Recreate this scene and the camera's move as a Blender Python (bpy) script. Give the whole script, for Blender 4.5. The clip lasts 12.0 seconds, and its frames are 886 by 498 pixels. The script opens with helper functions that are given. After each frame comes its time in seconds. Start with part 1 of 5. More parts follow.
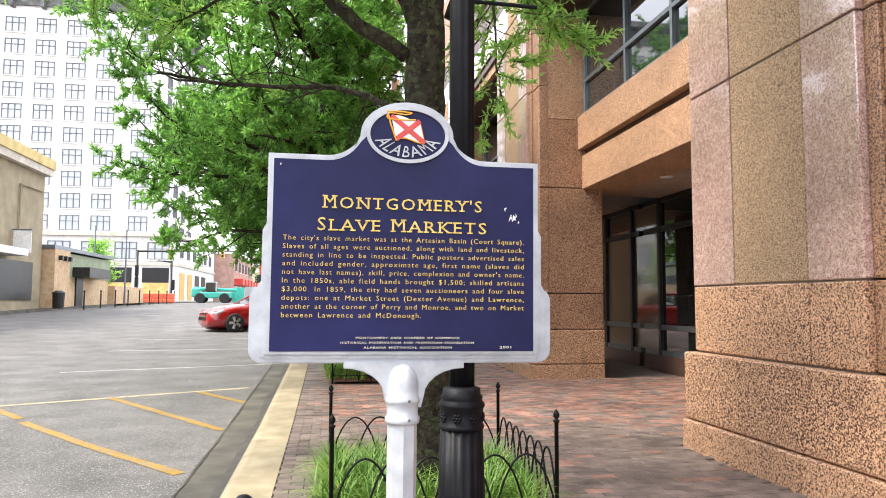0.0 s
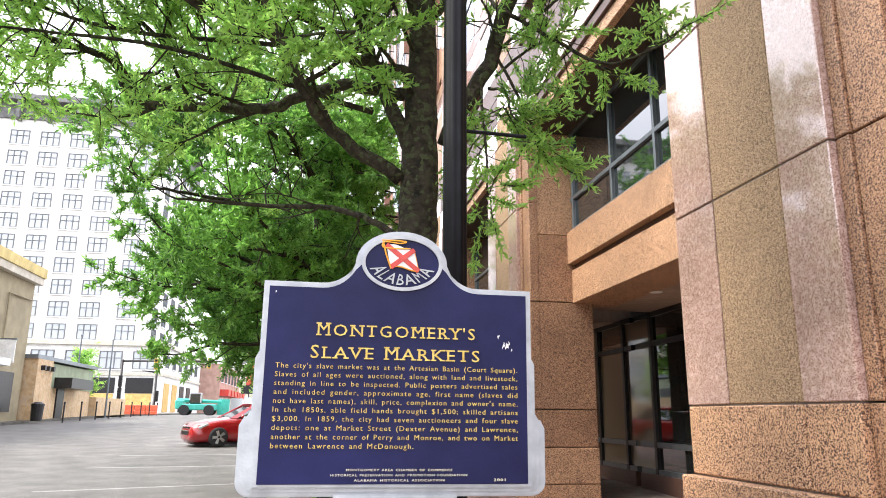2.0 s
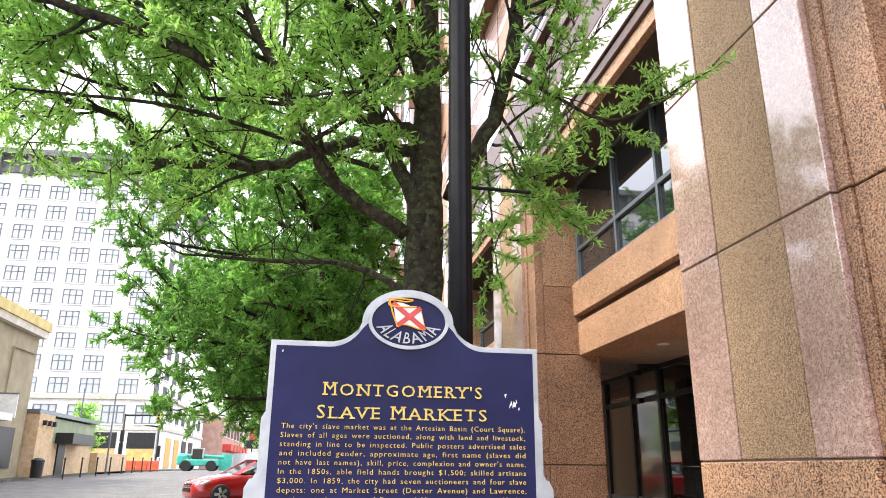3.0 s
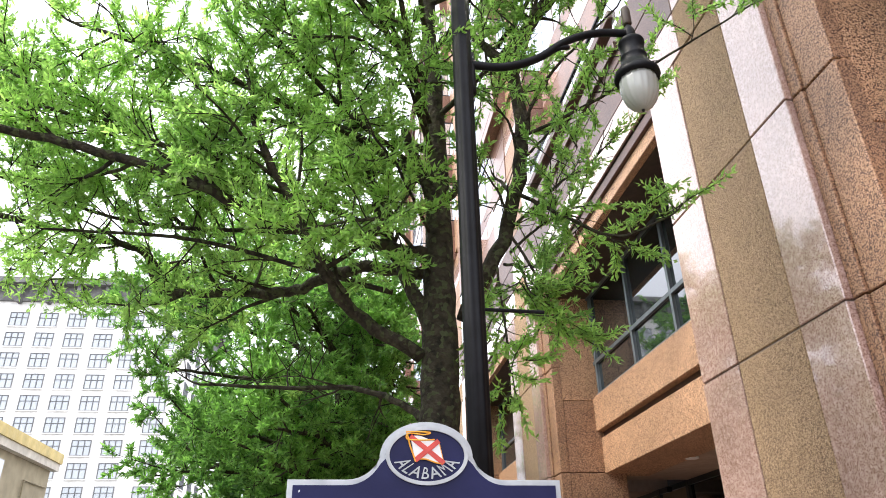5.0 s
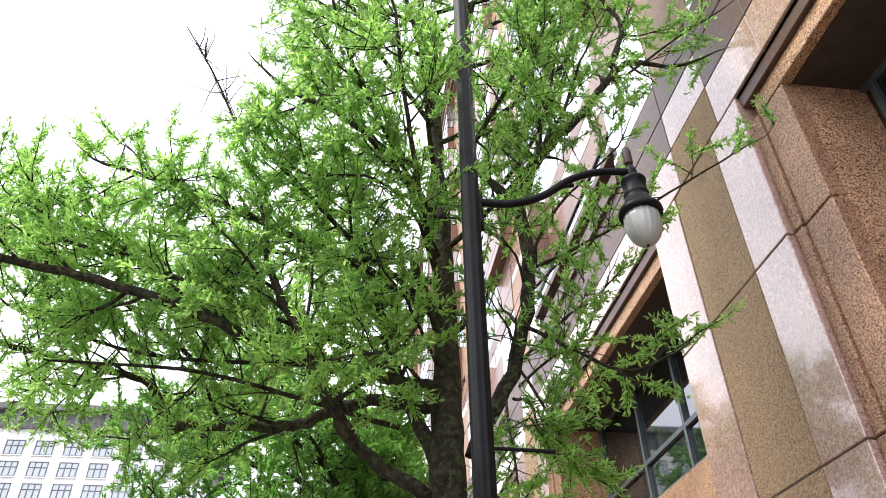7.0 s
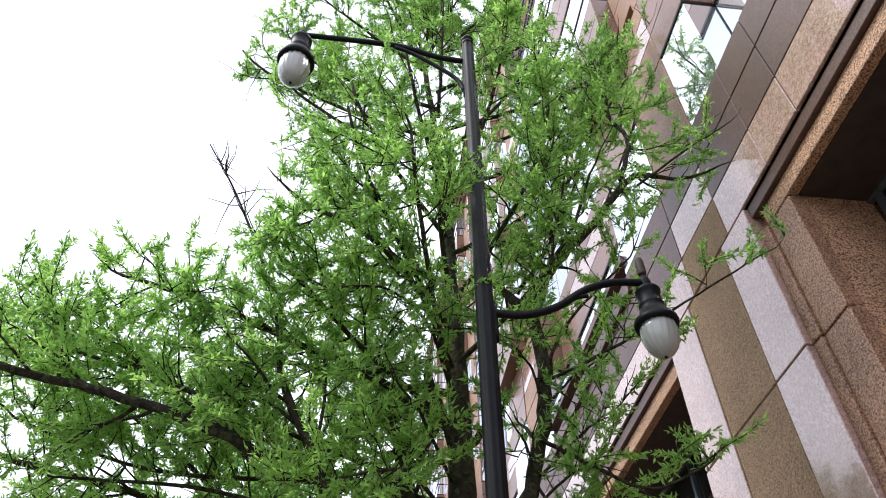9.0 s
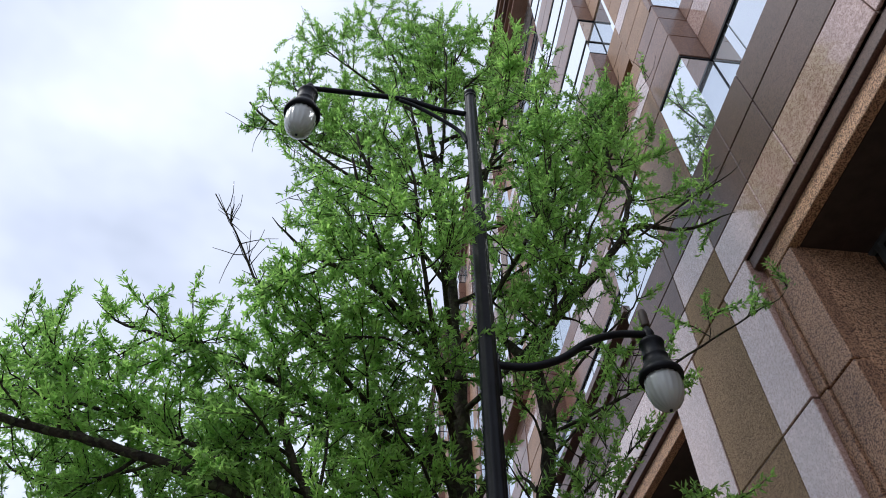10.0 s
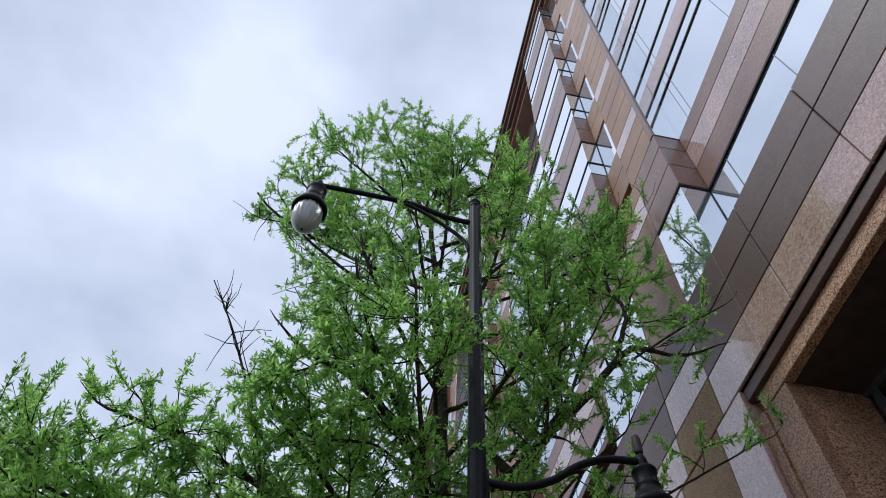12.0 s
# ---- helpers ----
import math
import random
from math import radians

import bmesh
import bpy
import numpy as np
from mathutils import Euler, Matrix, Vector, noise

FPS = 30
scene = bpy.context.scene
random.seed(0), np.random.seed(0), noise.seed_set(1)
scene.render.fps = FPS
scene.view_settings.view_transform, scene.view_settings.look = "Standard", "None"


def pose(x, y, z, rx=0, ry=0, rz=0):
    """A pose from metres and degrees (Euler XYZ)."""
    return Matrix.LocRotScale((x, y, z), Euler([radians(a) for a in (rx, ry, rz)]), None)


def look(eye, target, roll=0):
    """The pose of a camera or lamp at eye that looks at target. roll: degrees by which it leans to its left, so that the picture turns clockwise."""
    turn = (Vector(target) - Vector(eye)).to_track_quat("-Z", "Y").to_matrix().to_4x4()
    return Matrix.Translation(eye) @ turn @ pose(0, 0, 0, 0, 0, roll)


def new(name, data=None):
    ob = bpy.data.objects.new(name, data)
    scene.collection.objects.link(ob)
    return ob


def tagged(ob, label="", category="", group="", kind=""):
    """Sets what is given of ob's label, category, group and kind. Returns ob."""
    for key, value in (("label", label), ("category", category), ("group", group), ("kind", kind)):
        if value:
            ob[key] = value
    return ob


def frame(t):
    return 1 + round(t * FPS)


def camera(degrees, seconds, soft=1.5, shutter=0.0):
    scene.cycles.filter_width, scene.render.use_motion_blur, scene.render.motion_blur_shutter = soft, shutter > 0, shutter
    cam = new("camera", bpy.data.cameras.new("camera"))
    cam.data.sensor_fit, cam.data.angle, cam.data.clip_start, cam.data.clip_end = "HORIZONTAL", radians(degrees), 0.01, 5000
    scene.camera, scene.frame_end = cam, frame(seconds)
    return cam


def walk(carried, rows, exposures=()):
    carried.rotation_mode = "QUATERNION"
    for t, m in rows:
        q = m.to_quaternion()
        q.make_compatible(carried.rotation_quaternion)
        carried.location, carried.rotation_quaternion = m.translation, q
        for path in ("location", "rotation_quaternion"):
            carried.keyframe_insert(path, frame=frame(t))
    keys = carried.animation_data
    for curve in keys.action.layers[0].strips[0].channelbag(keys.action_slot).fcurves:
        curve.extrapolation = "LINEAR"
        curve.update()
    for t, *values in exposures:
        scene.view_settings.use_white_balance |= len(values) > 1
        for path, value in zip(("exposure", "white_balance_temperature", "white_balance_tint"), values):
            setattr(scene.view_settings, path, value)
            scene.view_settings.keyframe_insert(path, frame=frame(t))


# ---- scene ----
cam = camera(64.3, 12.0, soft=0.95)
PATH = [
    (0, (-0.003, -0.112, 1.352), (0.316, 1.856, 1.503), 0.2),
    (0.5, (-0.006, -0.119, 1.364), (0.313, 1.845, 1.568), 0.1),
    (1, (-0.008, -0.127, 1.38), (0.3, 1.826, 1.678), -0.1),
    (1.5, (-0.01, -0.131, 1.397), (0.321, 1.803, 1.785), 0.4),
    (2, (-0.018, -0.142, 1.413), (0.317, 1.776, 1.871), 0.4),
    (2.5, (-0.023, -0.15, 1.425), (0.297, 1.753, 1.949), 0.4),
    (3, (-0.026, -0.163, 1.435), (0.288, 1.72, 2.032), 0.2),
    (5, (-0.031, -0.208, 1.483), (0.229, 1.562, 2.377), -1.5),
    (5.5, (-0.029, -0.223, 1.494), (0.223, 1.512, 2.457), -2.0),
    (6, (-0.032, -0.233, 1.506), (0.205, 1.455, 2.552), -1.8),
    (6.5, (-0.039, -0.24, 1.516), (0.189, 1.401, 2.637), -1.5),
    (7, (-0.042, -0.251, 1.523), (0.179, 1.337, 2.719), -1.1),
    (7.2, (-0.046, -0.259, 1.531), (0.171, 1.311, 2.75), -1.0),
    (9, (-0.088, -0.273, 1.548), (0.087, 1.122, 2.971), -0.7),
    (9.5, (-0.089, -0.297, 1.551), (0.07, 1.047, 3.023), -0.4),
    (10, (-0.104, -0.316, 1.556), (0.055, 0.984, 3.068), -0.4),
    (10.5, (-0.108, -0.311, 1.556), (0.045, 0.934, 3.114), -0.0),
    (11, (-0.129, -0.33, 1.566), (0.023, 0.865, 3.162), 0.3),
    (11.5, (-0.173, -0.366, 1.576), (-0.015, 0.769, 3.216), 1.4),
    (12, (-0.195, -0.344, 1.572), (-0.045, 0.725, 3.256), 3.6),
]
walk(cam, [(t, look(eye, target, roll)) for t, eye, target, roll in PATH],
     [(0, 2.28, 6900, 10), (3.2, 2.28, 6900, 10), (5.0, 2.08, 6850, 9), (7.2, 1.82, 6750, 10), (8.8, 1.32, 6500, 12), (9.3, 1.1, 6400, 10), (10.0, 0.45, 6100, 9), (10.8, 0.2, 6000, 9), (12, 0.16, 5900, 9)])

# ---- world and light ----
world = bpy.data.worlds.new("overcast_sky")
scene.world = world
world.use_nodes = True
wn, wl = world.node_tree.nodes, world.node_tree.links
wn.clear()
w_out = wn.new("ShaderNodeOutputWorld")
w_bg = wn.new("ShaderNodeBackground")
w_sky = wn.new("ShaderNodeTexSky")
w_sky.sky_type = "NISHITA"
w_sky.sun_disc = False
w_sky.sun_elevation, w_sky.sun_rotation = radians(53), radians(265)
w_co = wn.new("ShaderNodeTexCoord")
w_map = wn.new("ShaderNodeMapping")
w_map.inputs["Scale"].default_value = (1.0, 1.0, 1.8)
w_no = wn.new("ShaderNodeTexNoise")
w_no.inputs["Scale"].default_value, w_no.inputs["Detail"].default_value = 2.6, 4.0
w_rp = wn.new("ShaderNodeValToRGB")
w_rp.color_ramp.elements[0].position, w_rp.color_ramp.elements[0].color = 0.34, (4.5, 4.8, 5.7, 1)
w_rp.color_ramp.elements[1].position, w_rp.color_ramp.elements[1].color = 0.66, (7.9, 8.1, 9.1, 1)
w_mx = wn.new("ShaderNodeMix")
w_mx.data_type = "RGBA"
w_mx.inputs["Factor"].default_value = 0.86
wl.new(w_co.outputs["Generated"], w_map.inputs["Vector"])
wl.new(w_map.outputs["Vector"], w_no.inputs["Vector"])
wl.new(w_no.outputs["Fac"], w_rp.inputs["Fac"])
wl.new(w_sky.outputs["Color"], w_mx.inputs["A"])
wl.new(w_rp.outputs["Color"], w_mx.inputs["B"])
wl.new(w_mx.outputs["Result"], w_bg.inputs["Color"])
w_bg.inputs["Strength"].default_value = 0.108
wl.new(w_bg.outputs["Background"], w_out.inputs["Surface"])

sun_data = bpy.data.lights.new("sun", "SUN")
sun_data.energy, sun_data.angle, sun_data.color = 1.25, radians(18), (1.0, 0.96, 0.9)
sun = new("sun", sun_data)
sun.matrix_world = look((-28, -2.5, 37), (0, 0, 0))


# ---- materials ----
def nodes_of(m):
    m.use_nodes = True
    nt = m.node_tree
    return nt.nodes, nt.links, nt.nodes["Principled BSDF"]


def surface(name, low, high, scale=8.0, rough=0.7, metal=0.0, bump=0.2, fine=60.0, spots=None, spot_scale=40.0, spot_at=0.5,
            each=0.0, stain=0.12, coat=0.0, bump_dist=0.01, spec=0.5):
    """Two-scale procedural surface in metres: broad stains, fine grain and relief; spots: a second speckle colour; each: variation from piece to piece."""
    m = bpy.data.materials.new(name)
    n, l, b = nodes_of(m)
    co = n.new("ShaderNodeNewGeometry")
    big = n.new("ShaderNodeTexNoise")
    big.inputs["Scale"].default_value, big.inputs["Detail"].default_value = scale, 6
    small = n.new("ShaderNodeTexNoise")
    small.inputs["Scale"].default_value, small.inputs["Detail"].default_value = fine, 4
    stains = n.new("ShaderNodeTexNoise")
    stains.inputs["Scale"].default_value, stains.inputs["Detail"].default_value = 1.3, 5
    for t in (big, small, stains):
        l.new(co.outputs["Position"], t.inputs["Vector"])
    ramp = n.new("ShaderNodeValToRGB")
    ramp.color_ramp.elements[0].position, ramp.color_ramp.elements[0].color = 0.3, (*low, 1)
    ramp.color_ramp.elements[1].position, ramp.color_ramp.elements[1].color = 0.7, (*high, 1)
    l.new(big.outputs["Fac"], ramp.inputs["Fac"])
    col = ramp.outputs["Color"]
    if spots:
        v = n.new("ShaderNodeTexVoronoi")
        v.inputs["Scale"].default_value = spot_scale
        l.new(co.outputs["Position"], v.inputs["Vector"])
        sr = n.new("ShaderNodeValToRGB")
        sr.color_ramp.interpolation = "LINEAR"
        sr.color_ramp.elements[0].position, sr.color_ramp.elements[0].color = spot_at - 0.04, (0, 0, 0, 1)
        sr.color_ramp.elements[1].position, sr.color_ramp.elements[1].color = spot_at + 0.04, (1, 1, 1, 1)
        sp = n.new("ShaderNodeSeparateColor")
        l.new(v.outputs["Color"], sp.inputs["Color"])
        l.new(sp.outputs["Red"], sr.inputs["Fac"])
        mx = n.new("ShaderNodeMix")
        mx.data_type = "RGBA"
        mx.inputs["B"].default_value = (*spots, 1)
        l.new(sr.outputs["Color"], mx.inputs["Factor"])
        l.new(col, mx.inputs["A"])
        col = mx.outputs["Result"]
    hsv = n.new("ShaderNodeHueSaturation")
    mr = n.new("ShaderNodeMapRange")
    mr.inputs["From Min"].default_value, mr.inputs["From Max"].default_value = 0.3, 0.7
    mr.inputs["To Min"].default_value, mr.inputs["To Max"].default_value = 1 - stain, 1 + stain
    l.new(stains.outputs["Fac"], mr.inputs["Value"])
    val = mr.outputs["Result"]
    if each:
        oi = n.new("ShaderNodeObjectInfo")
        isl = n.new("ShaderNodeNewGeometry")
        ad = n.new("ShaderNodeMath")
        ad.operation = "ADD"
        l.new(oi.outputs["Random"], ad.inputs[0])
        l.new(isl.outputs["Random Per Island"], ad.inputs[1])
        fr = n.new("ShaderNodeMath")
        fr.operation = "FRACT"
        l.new(ad.outputs[0], fr.inputs[0])
        m2 = n.new("ShaderNodeMapRange")
        m2.inputs["To Min"].default_value, m2.inputs["To Max"].default_value = 1 - each, 1 + each
        l.new(fr.outputs[0], m2.inputs["Value"])
        mu = n.new("ShaderNodeMath")
        mu.operation = "MULTIPLY"
        l.new(val, mu.inputs[0])
        l.new(m2.outputs["Result"], mu.inputs[1])
        val = mu.outputs[0]
    l.new(val, hsv.inputs["Value"])
    l.new(col, hsv.inputs["Color"])
    l.new(hsv.outputs["Color"], b.inputs["Base Color"])
    rr = n.new("ShaderNodeMapRange")
    rr.inputs["To Min"].default_value, rr.inputs["To Max"].default_value = max(0.02, rough - 0.1), min(1, rough + 0.1)
    l.new(small.outputs["Fac"], rr.inputs["Value"])
    l.new(rr.outputs["Result"], b.inputs["Roughness"])
    b.inputs["Metallic"].default_value = metal
    b.inputs["Coat Weight"].default_value = coat
    b.inputs["Specular IOR Level"].default_value = spec
    if bump:
        bp = n.new("ShaderNodeBump")
        bp.inputs["Strength"].default_value, bp.inputs["Distance"].default_value = bump, bump_dist
        l.new(small.outputs["Fac"], bp.inputs["Height"])
        l.new(bp.outputs["Normal"], b.inputs["Normal"])
    return m


def glass_mirror(name, tint, rough=0.03, transmit=0.0):
    m = bpy.data.materials.new(name)
    n, l, b = nodes_of(m)
    b.inputs["Base Color"].default_value = (*tint, 1)
    b.inputs["Roughness"].default_value = rough
    b.inputs["Specular IOR Level"].default_value = 1.0
    b.inputs["IOR"].default_value = 1.9
    b.inputs["Transmission Weight"].default_value = transmit
    return m


M_ASPHALT = surface("asphalt", (0.072, 0.07, 0.066), (0.128, 0.123, 0.117), scale=1.2, rough=0.8, bump=0.6, fine=90, spots=(0.26, 0.255, 0.24), spot_scale=110, spot_at=0.86, stain=0.25)
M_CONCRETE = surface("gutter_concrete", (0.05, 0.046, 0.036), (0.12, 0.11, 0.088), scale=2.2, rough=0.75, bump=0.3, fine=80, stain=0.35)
M_KERB = surface("cream_painted_kerb", (0.25, 0.205, 0.125), (0.36, 0.31, 0.205), scale=4, rough=0.75, bump=0.3, fine=70, stain=0.2)
M_BRICK = surface("paving_brick", (0.19, 0.095, 0.07), (0.34, 0.195, 0.15), scale=7, rough=0.55, bump=0.4, fine=70, each=0.35, stain=0.25)
M_BRICK_DARK = surface("dark_paving_brick", (0.11, 0.083, 0.07), (0.215, 0.165, 0.14), scale=6, rough=0.5, bump=0.4, fine=70, each=0.25, stain=0.35)
M_JOINT = surface("sand_joint", (0.13, 0.1, 0.085), (0.2, 0.16, 0.135), scale=9, rough=0.95, bump=0.4)
M_POLISH = surface("polished_pink_granite", (0.4, 0.25, 0.205), (0.64, 0.455, 0.4), scale=26, rough=0.1, bump=0.0, fine=120, spots=(0.26, 0.145, 0.115), spot_scale=135, spot_at=0.7, stain=0.2, coat=0.8, spec=0.8)
M_FLAMED = surface("flamed_red_granite", (0.38, 0.19, 0.1), (0.78, 0.49, 0.3), scale=62, rough=0.58, bump=0.5, fine=130, spots=(0.085, 0.038, 0.023), spot_scale=118, spot_at=0.63, stain=0.16)
M_AGGREGATE = surface("tan_aggregate_panel", (0.34, 0.215, 0.12), (0.58, 0.4, 0.245), scale=70, rough=0.85, bump=0.9, fine=150, spots=(0.12, 0.07, 0.04), spot_scale=165, spot_at=0.7, stain=0.1)
M_BROWN = surface("brown_flamed_granite", (0.075, 0.037, 0.029), (0.15, 0.083, 0.063), scale=50, rough=0.42, bump=0.25, fine=120, spots=(0.05, 0.024, 0.019), spot_scale=160, spot_at=0.74, stain=0.22)
M_RUSSET = surface("russet_honed_granite", (0.17, 0.083, 0.055), (0.29, 0.155, 0.105), scale=30, rough=0.35, bump=0.1, fine=120, spots=(0.11, 0.05, 0.034), spot_scale=150, spot_at=0.72, stain=0.18, coat=0.2)
M_OCHRE = surface("ochre_honed_granite", (0.27, 0.15, 0.085), (0.41, 0.245, 0.145), scale=30, rough=0.5, bump=0.1, fine=120, spots=(0.16, 0.08, 0.05), spot_scale=150, spot_at=0.74, stain=0.18)
M_GLASS = glass_mirror("dark_tinted_window_glass", (0.012, 0.016, 0.018))
M_SKYGLASS = glass_mirror("mirror_coated_window_glass", (0.8, 0.84, 0.88), 0.02)
M_SKYGLASS.node_tree.nodes["Principled BSDF"].inputs["Metallic"].default_value = 0.85
# Flamed granite again, darkened so the colour carries the shade of the reveals.
M_REVEAL = surface("red_granite_reveal_shade", (0.27, 0.13, 0.07), (0.54, 0.325, 0.2), scale=62, rough=0.5, bump=0.4, fine=130, spots=(0.085, 0.038, 0.023), spot_scale=118, spot_at=0.63, stain=0.2)
M_BLIND = glass_mirror("glass_over_beige_blind", (0.23, 0.18, 0.13), 0.06)
M_BLIND.node_tree.nodes["Principled BSDF"].inputs["IOR"].default_value = 1.5
M_WHITE = surface("white_enamel", (0.7, 0.7, 0.68), (0.8, 0.8, 0.78), rough=0.5, bump=0.0)
M_FRAME = surface("grey_aluminium_frame", (0.13, 0.15, 0.165), (0.18, 0.2, 0.22), rough=0.4, metal=0.6, bump=0.0, stain=0.05)
M_FRAME_DARK = surface("dark_bronze_frame", (0.02, 0.02, 0.022), (0.035, 0.033, 0.033), rough=0.4, metal=0.5, bump=0.0, stain=0.05)
M_SOFFIT = surface("soffit_plaster", (0.34, 0.25, 0.19), (0.42, 0.32, 0.25), rough=0.8, bump=0.1)
# Near-black brown: the shade under the window head is put into this colour.
M_SOFFIT_DARK = surface("dark_brown_and_soffit_shade", (0.035, 0.022, 0.016), (0.06, 0.04, 0.03), rough=0.6, bump=0.05)
M_BLACK = surface("black_painted_iron", (0.0025, 0.003, 0.0045), (0.007, 0.0078, 0.011), rough=0.5, bump=0.1, fine=40, stain=0.15, spec=0.2)
M_BARK = surface("grey_brown_bark", (0.013, 0.011, 0.008), (0.058, 0.049, 0.033), scale=16, rough=0.9, bump=1.0, fine=34, stain=0.25, bump_dist=0.03, spots=(0.06, 0.068, 0.033), spot_scale=30, spot_at=0.75, spec=0.25)


def leaf_material(name, low, high, glow):
    m = bpy.data.materials.new(name)
    n, l, b = nodes_of(m)
    g = n.new("ShaderNodeNewGeometry")
    no = n.new("ShaderNodeTexNoise")
    no.inputs["Scale"].default_value = 1.1
    l.new(g.outputs["Position"], no.inputs["Vector"])
    ad = n.new("ShaderNodeMath")
    ad.operation = "MULTIPLY_ADD"
    l.new(g.outputs["Random Per Island"], ad.inputs[0])
    ad.inputs[1].default_value = 0.55
    l.new(no.outputs["Fac"], ad.inputs[2])
    r = n.new("ShaderNodeValToRGB")
    r.color_ramp.elements[0].position, r.color_ramp.elements[0].color = 0.4, (*low, 1)
    r.color_ramp.elements[1].position, r.color_ramp.elements[1].color = 1.1, (*high, 1)
    l.new(ad.outputs[0], r.inputs["Fac"])
    l.new(r.outputs["Color"], b.inputs["Base Color"])
    b.inputs["Roughness"].default_value = 0.45
    b.inputs["Specular IOR Level"].default_value = 0.35
    tr = n.new("ShaderNodeBsdfTranslucent")
    hs = n.new("ShaderNodeHueSaturation")
    hs.inputs["Hue"].default_value, hs.inputs["Saturation"].default_value, hs.inputs["Value"].default_value = 0.5, 1.08, 1.85
    l.new(r.outputs["Color"], hs.inputs["Color"])
    l.new(hs.outputs["Color"], tr.inputs["Color"])
    mx = n.new("ShaderNodeMixShader")
    mx.inputs[0].default_value = glow
    l.new(b.outputs["BSDF"], mx.inputs[1])
    l.new(tr.outputs["BSDF"], mx.inputs[2])
    l.new(mx.outputs[0], n["Material Output"].inputs["Surface"])
    return m


M_LEAF = leaf_material("spring_oak_leaf", (0.1, 0.2, 0.058), (0.31, 0.48, 0.145), 0.66)
M_LEAF_FAR = leaf_material("dark_oak_leaf", (0.045, 0.12, 0.03), (0.19, 0.36, 0.09), 0.54)


# ---- mesh helpers ----
def finish(name, bm, material, parent=None, label="", smooth=False):
    me = bpy.data.meshes.new(name)
    bm.to_mesh(me)
    bm.free()
    for mt in material if isinstance(material, (list, tuple)) else [material]:
        me.materials.append(mt)
    if smooth:
        for p in me.polygons:
            p.use_smooth = True
    ob = new(name, me)
    if parent is not None:
        ob.parent = parent
    if label:
        tagged(ob, label)
    return ob


def part(name, bm, material, parent, label="", smooth=False):
    return finish(name, bm, material, parent, label, smooth)


def empty(name, loc=(0, 0, 0)):
    ob = new(name)
    ob.location = loc
    return ob


def add_box(bm, x0, x1, y0, y1, z0, z1, bevel=0.0):
    ret = bmesh.ops.create_cube(bm, size=1.0)
    vs = ret["verts"]
    for v in vs:
        v.co = Vector(((x0 + x1) / 2 + v.co.x * (x1 - x0), (y0 + y1) / 2 + v.co.y * (y1 - y0), (z0 + z1) / 2 + v.co.z * (z1 - z0)))
    if bevel:
        es = list({e for v in vs for e in v.link_edges})
        bmesh.ops.bevel(bm, geom=es, offset=bevel, segments=1, affect="EDGES")
    return bm


def box(x0, x1, y0, y1, z0, z1, bevel=0.0):
    return add_box(bmesh.new(), x0, x1, y0, y1, z0, z1, bevel)


def add_lathe(bm, profile, seg=24, centre=(0, 0, 0), flute=0, depth=0.0, sides=None):
    """Rings of (radius, z) round a vertical axis; flute: number of grooves cut into the radius."""
    rings = []
    for r, z in profile:
        ring = []
        for i in range(seg):
            a = 2 * math.pi * i / seg
            rr = r - (depth * (0.5 + 0.5 * math.cos(flute * a)) if flute else 0)
            ring.append(bm.verts.new((centre[0] + rr * math.cos(a), centre[1] + rr * math.sin(a), centre[2] + z)))
        rings.append(ring)
    for a, b in zip(rings, rings[1:]):
        for i in range(seg):
            j = (i + 1) % seg
            bm.faces.new((a[i], a[j], b[j], b[i]))
    bm.faces.new(list(reversed(rings[0])))
    bm.faces.new(rings[-1])
    return bm


def add_tube(bm, pts, radii, seg=8, caps=True):
    """A tapered tube through points."""
    pts = [Vector(p) for p in pts]
    rings, side = [], None
    for i, p in enumerate(pts):
        d = (pts[min(i + 1, len(pts) - 1)] - pts[max(i - 1, 0)]).normalized()
        if side is None:
            side = d.orthogonal().normalized()
        side = (side - d * side.dot(d)).normalized()
        up = d.cross(side)
        r = radii[i] if isinstance(radii, (list, tuple)) else radii
        rings.append([bm.verts.new(p + (side * math.cos(2 * math.pi * k / seg) + up * math.sin(2 * math.pi * k / seg)) * r) for k in range(seg)])
    for a, b in zip(rings, rings[1:]):
        for k in range(seg):
            j = (k + 1) % seg
            bm.faces.new((a[k], a[j], b[j], b[k]))
    if caps:
        bm.faces.new(list(reversed(rings[0])))
        bm.faces.new(rings[-1])
    return bm


def spline(pts, n):
    """Catmull-Rom points through pts, n steps a span."""
    p = [Vector(q) for q in pts]
    p = [2 * p[0] - p[1]] + p + [2 * p[-1] - p[-2]]
    out = []
    for i in range(1, len(p) - 2):
        for k in range(n):
            t = k / n
            out.append(0.5 * (2 * p[i] + (p[i + 1] - p[i - 1]) * t + (2 * p[i - 1] - 5 * p[i] + 4 * p[i + 1] - p[i + 2]) * t * t
                              + (3 * p[i] - p[i - 1] - 3 * p[i + 1] + p[i + 2]) * t ** 3))
    out.append(p[-2])
    return out


# ---- ground ----
def rise(y):
    """The street climbs gently away from the marker and levels out at the crossing."""
    if y < 8:
        return 0.0
    if y < 50:
        return 0.0225 * (y - 8)
    return 0.945 + 0.45 * (1 - math.exp(-(y - 50) / 22))


